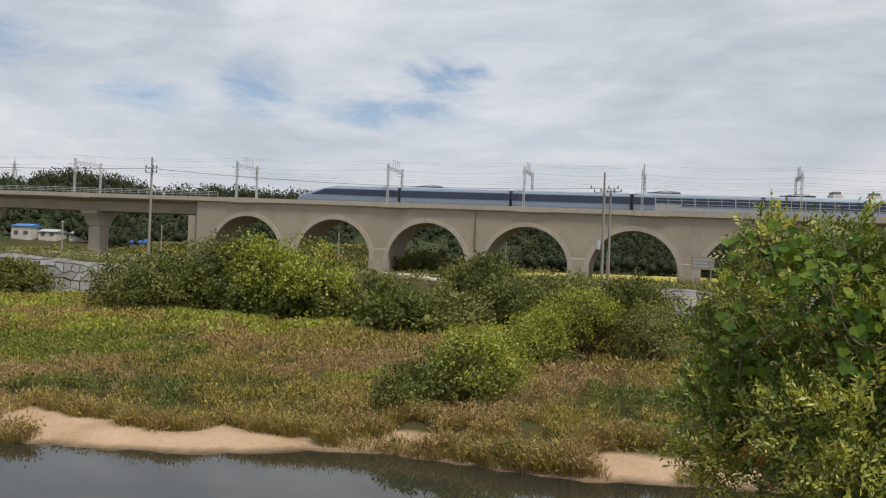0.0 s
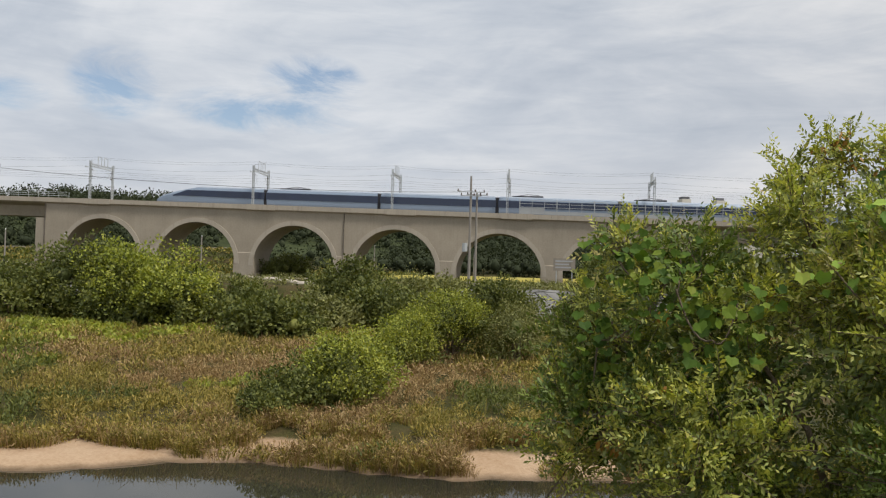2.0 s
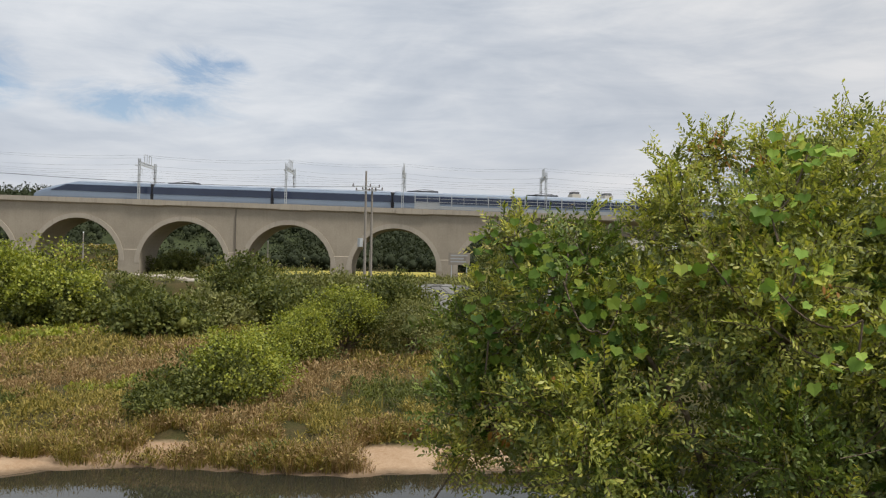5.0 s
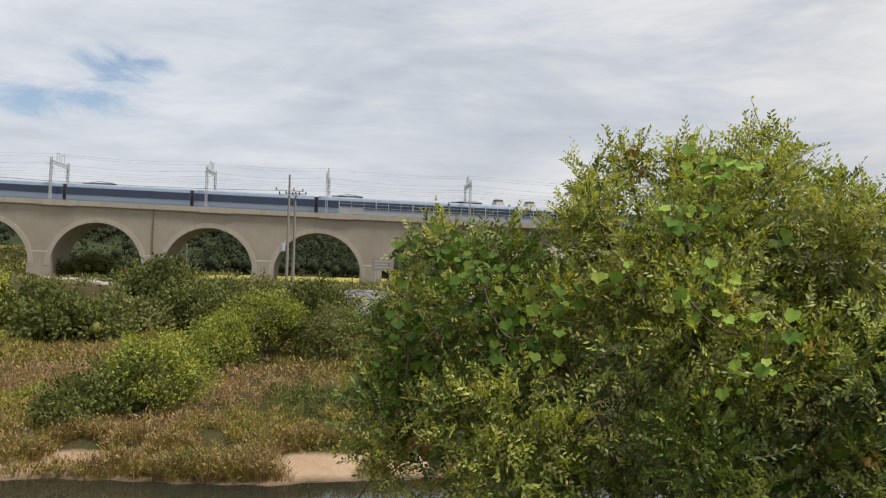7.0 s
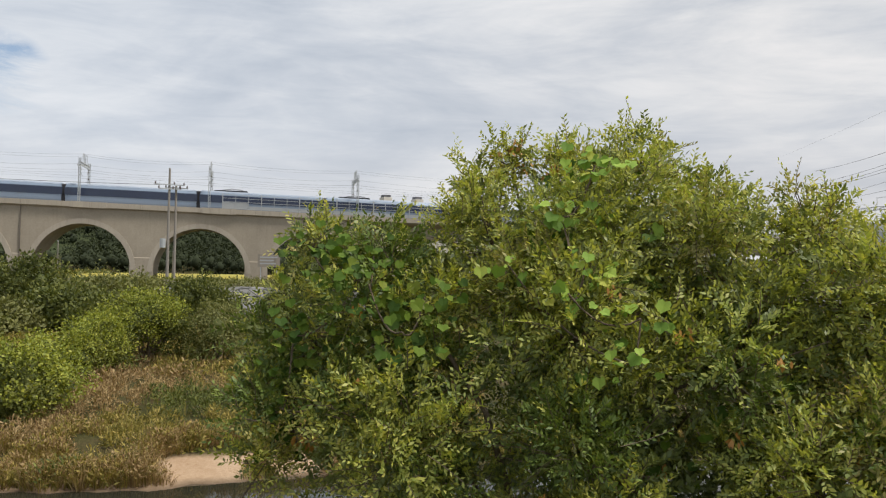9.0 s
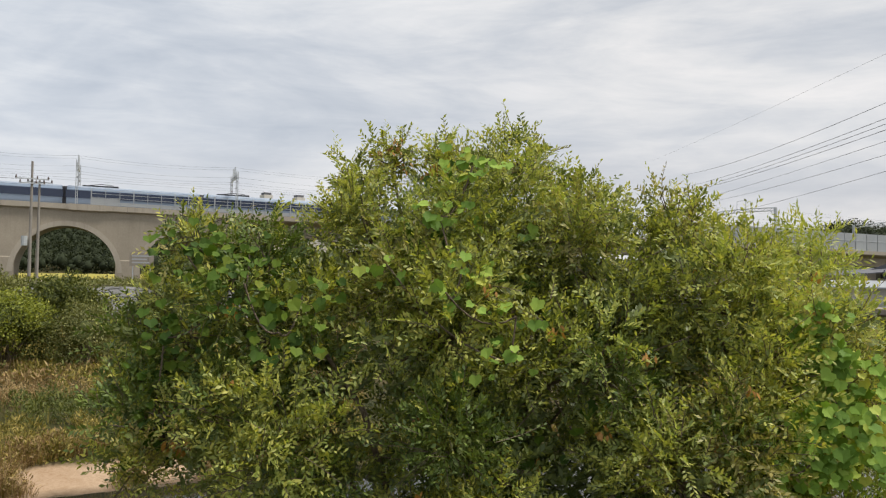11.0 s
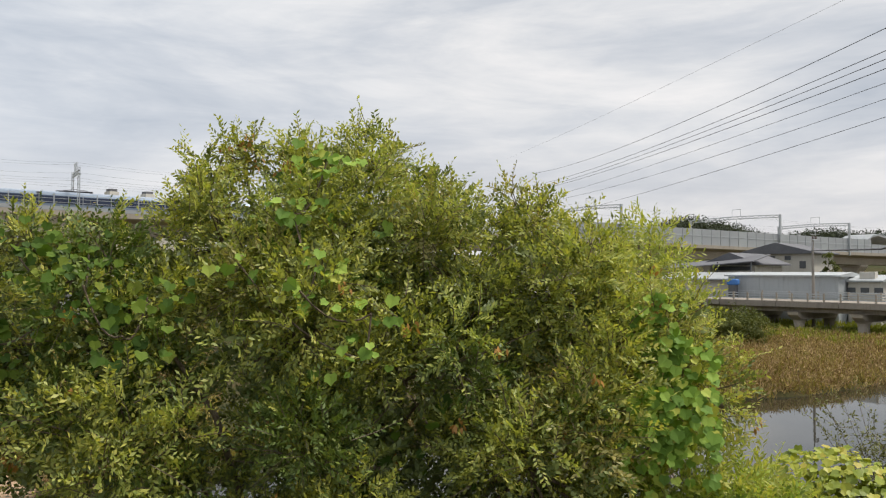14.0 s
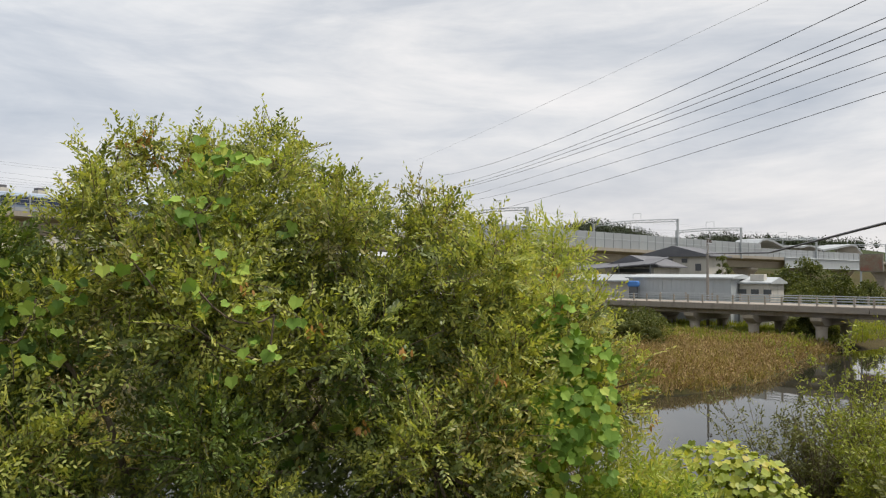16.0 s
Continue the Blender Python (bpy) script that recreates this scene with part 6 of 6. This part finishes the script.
part("trunk", tube(B(), [(8.0, 4.25, gz(8, 4.25) - 0.2), (8.03, 4.2, 7.2), (8.05, 4.25, 8.5)], [0.05, 0.035, 0.008], 7), M["bark"], young)
b, w, nn, L, twigs = shoots(YOUNG, 60, r, 1.0, (0.2, 0.42), 0.7, 14, 0.085)
part("foliage", leaf_mesh("foliage", b, w, nn, L, L * 0.27, 4), M["leaf_tip"], young)
for x, y, z, rad in YOUNG[1:]:
    part("branch", tube(B(), [(8.02, 4.22, max(6.2, z - 0.5)), ((8.02 + x) / 2, (4.22 + y) / 2, z - 0.2), (x, y, z)], [0.014, 0.010, 0.004], 5), M["bark"], young)


# ---- climbing vines with large leaves ----
def vine_leaf():
    """A broad five-cornered leaf, stalk at the origin, tip along +y, slightly cupped."""
    bm = B()
    outline = [(0, 0), (0.30, -0.14), (0.56, 0.08), (0.52, 0.30), (0.60, 0.50), (0.34, 0.64), (0, 0.96), (-0.34, 0.64), (-0.60, 0.50), (-0.52, 0.30), (-0.56, 0.08), (-0.30, -0.14)]
    mid = bm.verts.new((0, 0.35, -0.05))
    vs = [bm.verts.new((x, y, 0.10 * abs(x) - 0.10 * max(0, y - 0.5))) for x, y in outline]
    for i in range(len(vs)):
        bm.faces.new((mid, vs[i], vs[(i + 1) % len(vs)]))
    me = bpy.data.meshes.new("leaf")
    bm.to_mesh(me)
    bm.free()
    return me


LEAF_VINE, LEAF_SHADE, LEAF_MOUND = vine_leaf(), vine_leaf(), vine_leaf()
# LEAF_SHADE is the same leaf with shade mixed into its colour
LEAF_SHADE.materials.append(M["leaf_vine_shaded"])
LEAF_VINE.materials.append(M["leaf_vine"])
M["leaf_mound_single"] = material("leaf_mound_single", None, 0.5, scale=2.0, objectwise=0.65, translucent=0.28, stops=[(0.26, (0.213, 0.265, 0.035)), (0.50, (0.329, 0.373, 0.047)), (0.74, (0.453, 0.440, 0.065)), (0.86, (0.510, 0.373, 0.070))])
LEAF_MOUND.materials.append(M["leaf_mound_single"])


def hang_leaf(parent, me, p, face, size, rr):
    face = Vector(face).normalized()
    down = Vector((rr.normal() * 0.45, rr.normal() * 0.45, -1.0))
    down = (down - face * down.dot(face)).normalized()
    side = down.cross(face)
    m = Matrix((side, down, face)).transposed().to_4x4()
    m.translation = Vector(p)
    ob = new("leaf", me)
    ob.parent = parent
    ob.matrix_local = m @ Matrix.Diagonal((size, size, size, 1))
    return ob


def vine_over(name, label, patches, me, seed, size):
    rr = np.random.default_rng(seed)
    ob = thing(name, label, "vine")
    ends = []
    for (x, y, z), spread, n, depth in patches:
        c = Vector((x, y, z))
        out_way = Vector((-x, -y, 2.0)).normalized()
        along = Vector((y, -x, 0)).normalized()
        for i in range(n):
            u, v = max(-1.6, min(1.6, rr.normal())) * spread[0], max(-1.6, min(1.6, rr.normal())) * spread[1]
            p = c + along * u + Vector((0, 0, v)) + out_way * (rr.uniform(-depth, depth) - 0.35 * (u * u + v * v))
            face = out_way + Vector(rr.normal(size=3)) * 0.42 + Vector((0, 0, 0.35))
            hang_leaf(ob, me, p, face, size * rr.uniform(0.6, 1.2), rr)
        ends.append(c)
    bm = B()
    for a, b in zip(ends, ends[1:]):
        tube(bm, sagging(a, b, 0.12, 6), 0.007, 5)
    if len(ends) > 1:
        part("stem", bm, M["bark"], ob)
    return ob


vine_over("climbing_vine", "light green climbing vine with broad leaves over the tree", [((5.86, 3.00, 7.52), (0.12, 0.20), 110, 0.06), ((5.86, 2.84, 7.15), (0.18, 0.22), 210, 0.08), ((5.62, 2.85, 6.85), (0.24, 0.20), 180, 0.08), ((5.35, 3.05, 6.75), (0.25, 0.2), 60, 0.1)], LEAF_VINE, 61, 0.082)
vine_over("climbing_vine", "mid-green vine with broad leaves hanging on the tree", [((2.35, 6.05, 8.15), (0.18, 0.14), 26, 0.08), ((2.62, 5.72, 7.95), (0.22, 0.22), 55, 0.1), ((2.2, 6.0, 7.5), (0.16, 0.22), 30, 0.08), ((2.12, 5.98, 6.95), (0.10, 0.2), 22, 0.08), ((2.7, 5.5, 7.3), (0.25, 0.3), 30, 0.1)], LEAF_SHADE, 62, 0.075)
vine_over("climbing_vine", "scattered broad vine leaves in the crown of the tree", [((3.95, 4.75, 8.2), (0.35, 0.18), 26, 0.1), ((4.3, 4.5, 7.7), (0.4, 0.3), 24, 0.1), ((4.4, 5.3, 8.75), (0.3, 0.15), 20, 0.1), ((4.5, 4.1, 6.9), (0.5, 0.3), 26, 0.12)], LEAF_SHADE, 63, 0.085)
vine_over("climbing_vine", "bright green broad vine leaves trailing over the tree crown", [((4.1, 4.78, 8.83), (0.16, 0.08), 20, 0.12), ((3.8, 4.78, 8.43), (0.16, 0.10), 20, 0.12), ((3.71, 4.40, 8.06), (0.12, 0.10), 14, 0.12), ((3.52, 4.34, 7.88), (0.14, 0.08), 12, 0.12), ((3.98, 4.14, 7.72), (0.16, 0.08), 14, 0.12), ((3.86, 4.11, 7.42), (0.2, 0.1), 10, 0.12), ((3.39, 4.86, 8.06), (0.12, 0.06), 9, 0.12)], LEAF_VINE, 64, 0.078)
vine_over("climbing_vine", "dark green curtain of lobed vine leaves, shade included in their colour", [((2.91, 5.22, 7.83), (0.16, 0.09), 26, 0.12), ((2.71, 5.18, 7.58), (0.18, 0.14), 33, 0.12), ((2.57, 5.45, 7.91), (0.14, 0.14), 33, 0.12), ((2.74, 5.75, 8.13), (0.14, 0.10), 21, 0.12)], LEAF_SHADE, 65, 0.078)
# the yellowish mound at the foot of the slope
mound = thing("vine_mound", "low mound of yellow-green broad vine leaves", "vine")
rr = np.random.default_rng(64)
for i in range(620):
    a, q = rr.uniform(0, math.tau), math.sqrt(rr.random())
    px, py = 10.6 + 1.05 * q * math.cos(a), 3.25 + 1.3 * q * math.sin(a)
    pz = 4.35 + 1.5 * math.sqrt(max(0, 1 - q * q)) + rr.normal() * 0.04
    face = Vector((math.cos(a) * q - 0.35, math.sin(a) * q - 0.1, 1.0)) + Vector(rr.normal(size=3)) * 0.3
    hang_leaf(mound, LEAF_MOUND, (px, py, pz), face, 0.092 * rr.uniform(0.65, 1.3), rr)
b, w, nn, L, _ = shoots([(10.6, 3.2, 4.75, 0.9), (10.6, 2.7, 4.8, 0.7), (10.6, 3.8, 4.7, 0.7)], 30, r, 1.0, (0.1, 0.25), 0.3, 8, 0.1)
part("undergrowth", leaf_mesh("undergrowth", b, w, nn, L, L * 0.8, 6), M["leaf_mound"], mound)


# ---- thin willows at the near shore ----
def thin_willow(x, y, h, w, seed, label, density=1.0, mat="leaf_willow", low=0.25):
    rr = np.random.default_rng(seed)
    z = gz(x, y)
    ob = thing("willow_shrub", label, "shrub", pose(x, y, z))
    bm = B()
    base, way, ln = [], [], []
    for i in range(int(26 * density)):
        a = rr.uniform(0, math.tau)
        lean = rr.uniform(0.1, 0.5)
        tip = Vector((math.cos(a) * lean * w, math.sin(a) * lean * w, h * rr.uniform(0.6, 1.0)))
        mid = Vector((tip.x * 0.35, tip.y * 0.35, tip.z * 0.55))
        tube(bm, [Vector((rr.normal() * 0.05, rr.normal() * 0.05, -0.1)), mid, tip], [0.016, 0.009, 0.002], 4)
        for j in range(9):
            t = rr.uniform(low, 1.0)
            p = (mid * (2 * t) if t < 0.5 else mid.lerp(tip, 2 * t - 1))
            tw = Vector(rr.normal(size=3)) * 0.16 * w * 0.5 + Vector((0, 0, 0.12))
            tube(bm, [p, p + tw * 0.6, p + tw], [0.004, 0.003, 0.001], 3)
            for q in range(17):
                base.append(p + tw * ((q + 1) / 17) + Vector(rr.normal(size=3)) * 0.02)
                way.append(tw.normalized() * 0.6 + Vector(rr.normal(size=3)) * 0.7)
                ln.append(rr.uniform(0.045, 0.08))
    part("stem", bm, M["bark"], ob)
    base, way, ln = np.array(base), np.array(way), np.array(ln)
    part("foliage", leaf_mesh("leaves", base, way, rr.normal(size=base.shape) + np.array([0, 0, 1.0]), ln, ln * 0.38, 4), M[mat], ob)


thin_willow(14.7, 3.6, 3.3, 2.4, 71, "thin bare-stemmed willow shrub by the water", 1.0)
thin_willow(14.4, 4.4, 2.8, 2.0, 72, "thin willow shrub with sparse leaves", 0.7)
thin_willow(14.2, 2.3, 3.1, 2.4, 73, "leafy olive willow shrub by the water", 1.3, "leaf_creeper", 0.1)
thin_willow(12.4, 1.7, 1.7, 2.1, 74, "dense green-brown shrub on the bank", 3.0, "leaf_creeper", 0.05)
thin_willow(13.0, 2.6, 1.9, 2.0, 75, "dense olive shrub on the bank", 2.4, "leaf_willow", 0.05)
thin_willow(11.6, 1.3, 1.5, 1.8, 76, "dense leafy shrub low on the bank", 4.0, "leaf_creeper", 0.03)
thin_willow(12.0, 0.6, 1.8, 2.0, 77, "leafy green shrub low on the bank", 4.0, "leaf_willow", 0.03)
thin_willow(13.4, 1.2, 1.7, 2.2, 78, "tall olive shrub on the bank", 2.8, "leaf_willow", 0.03)
for i, (x, y, rad) in enumerate(((10.2, 0.7, 0.7), (11.2, 1.3, 0.6), (12.0, 0.4, 0.8))):
    rb = np.random.default_rng(900 + i)
    z = gz(x, y)
    low_bush = thing("bank_bush", "leafy green bush low on the near bank", "shrub")
    b, w, nn, L, tw = shoots([(x, y, z + 0.35, rad), (x + 0.3, y + 0.2, z + 0.75, rad * 0.7), (x - 0.2, y - 0.3, z + 0.7, rad * 0.6)], 40, rb, 1.0, (0.2, 0.4), 0.8, 12, 0.075)
    part("foliage", leaf_mesh("foliage", b, w, nn, L, L * 0.35, 6), M["leaf_creeper" if i % 2 else "leaf_willow"], low_bush)
    bm = B()
    for q in tw:
        tube(bm, q, [0.005, 0.004, 0.002], 3)
    tube(bm, [(x, y, z - 0.1), (x, y, z + 0.6)], [0.03, 0.015], 5)
    part("stem", bm, M["bark"], low_bush)

for i, (x, y, top) in enumerate(((5.8, 3.3, 6.5), (6.1, 2.9, 6.55), (6.5, 2.5, 6.4))):
    rb = np.random.default_rng(940 + i)
    z = gz(x, y)
    fresh = thing("bank_bush", "fresh light green bush at the foot of the tree", "shrub")
    b, w, nn, L, tw = shoots([(x, y, top - 0.3, 0.30), (x + 0.15, y - 0.2, top - 0.55, 0.36), (x + 0.1, y + 0.2, top - 0.8, 0.4)], 75, rb, 1.0, (0.14, 0.32), 0.9, 13, 0.06)
    part("foliage", leaf_mesh("foliage", b, w, nn, L, L * 0.36, 6), M["leaf_fresh"], fresh)
    bm = B()
    for q in tw:
        tube(bm, q, [0.004, 0.003, 0.0015], 3)
    tube(bm, [(x, y, z - 0.1), (x + 0.05, y, 0.5 * (z + top)), (x, y, top - 0.3)], [0.03, 0.02, 0.01], 5)
    part("stem", bm, M["bark"], fresh)
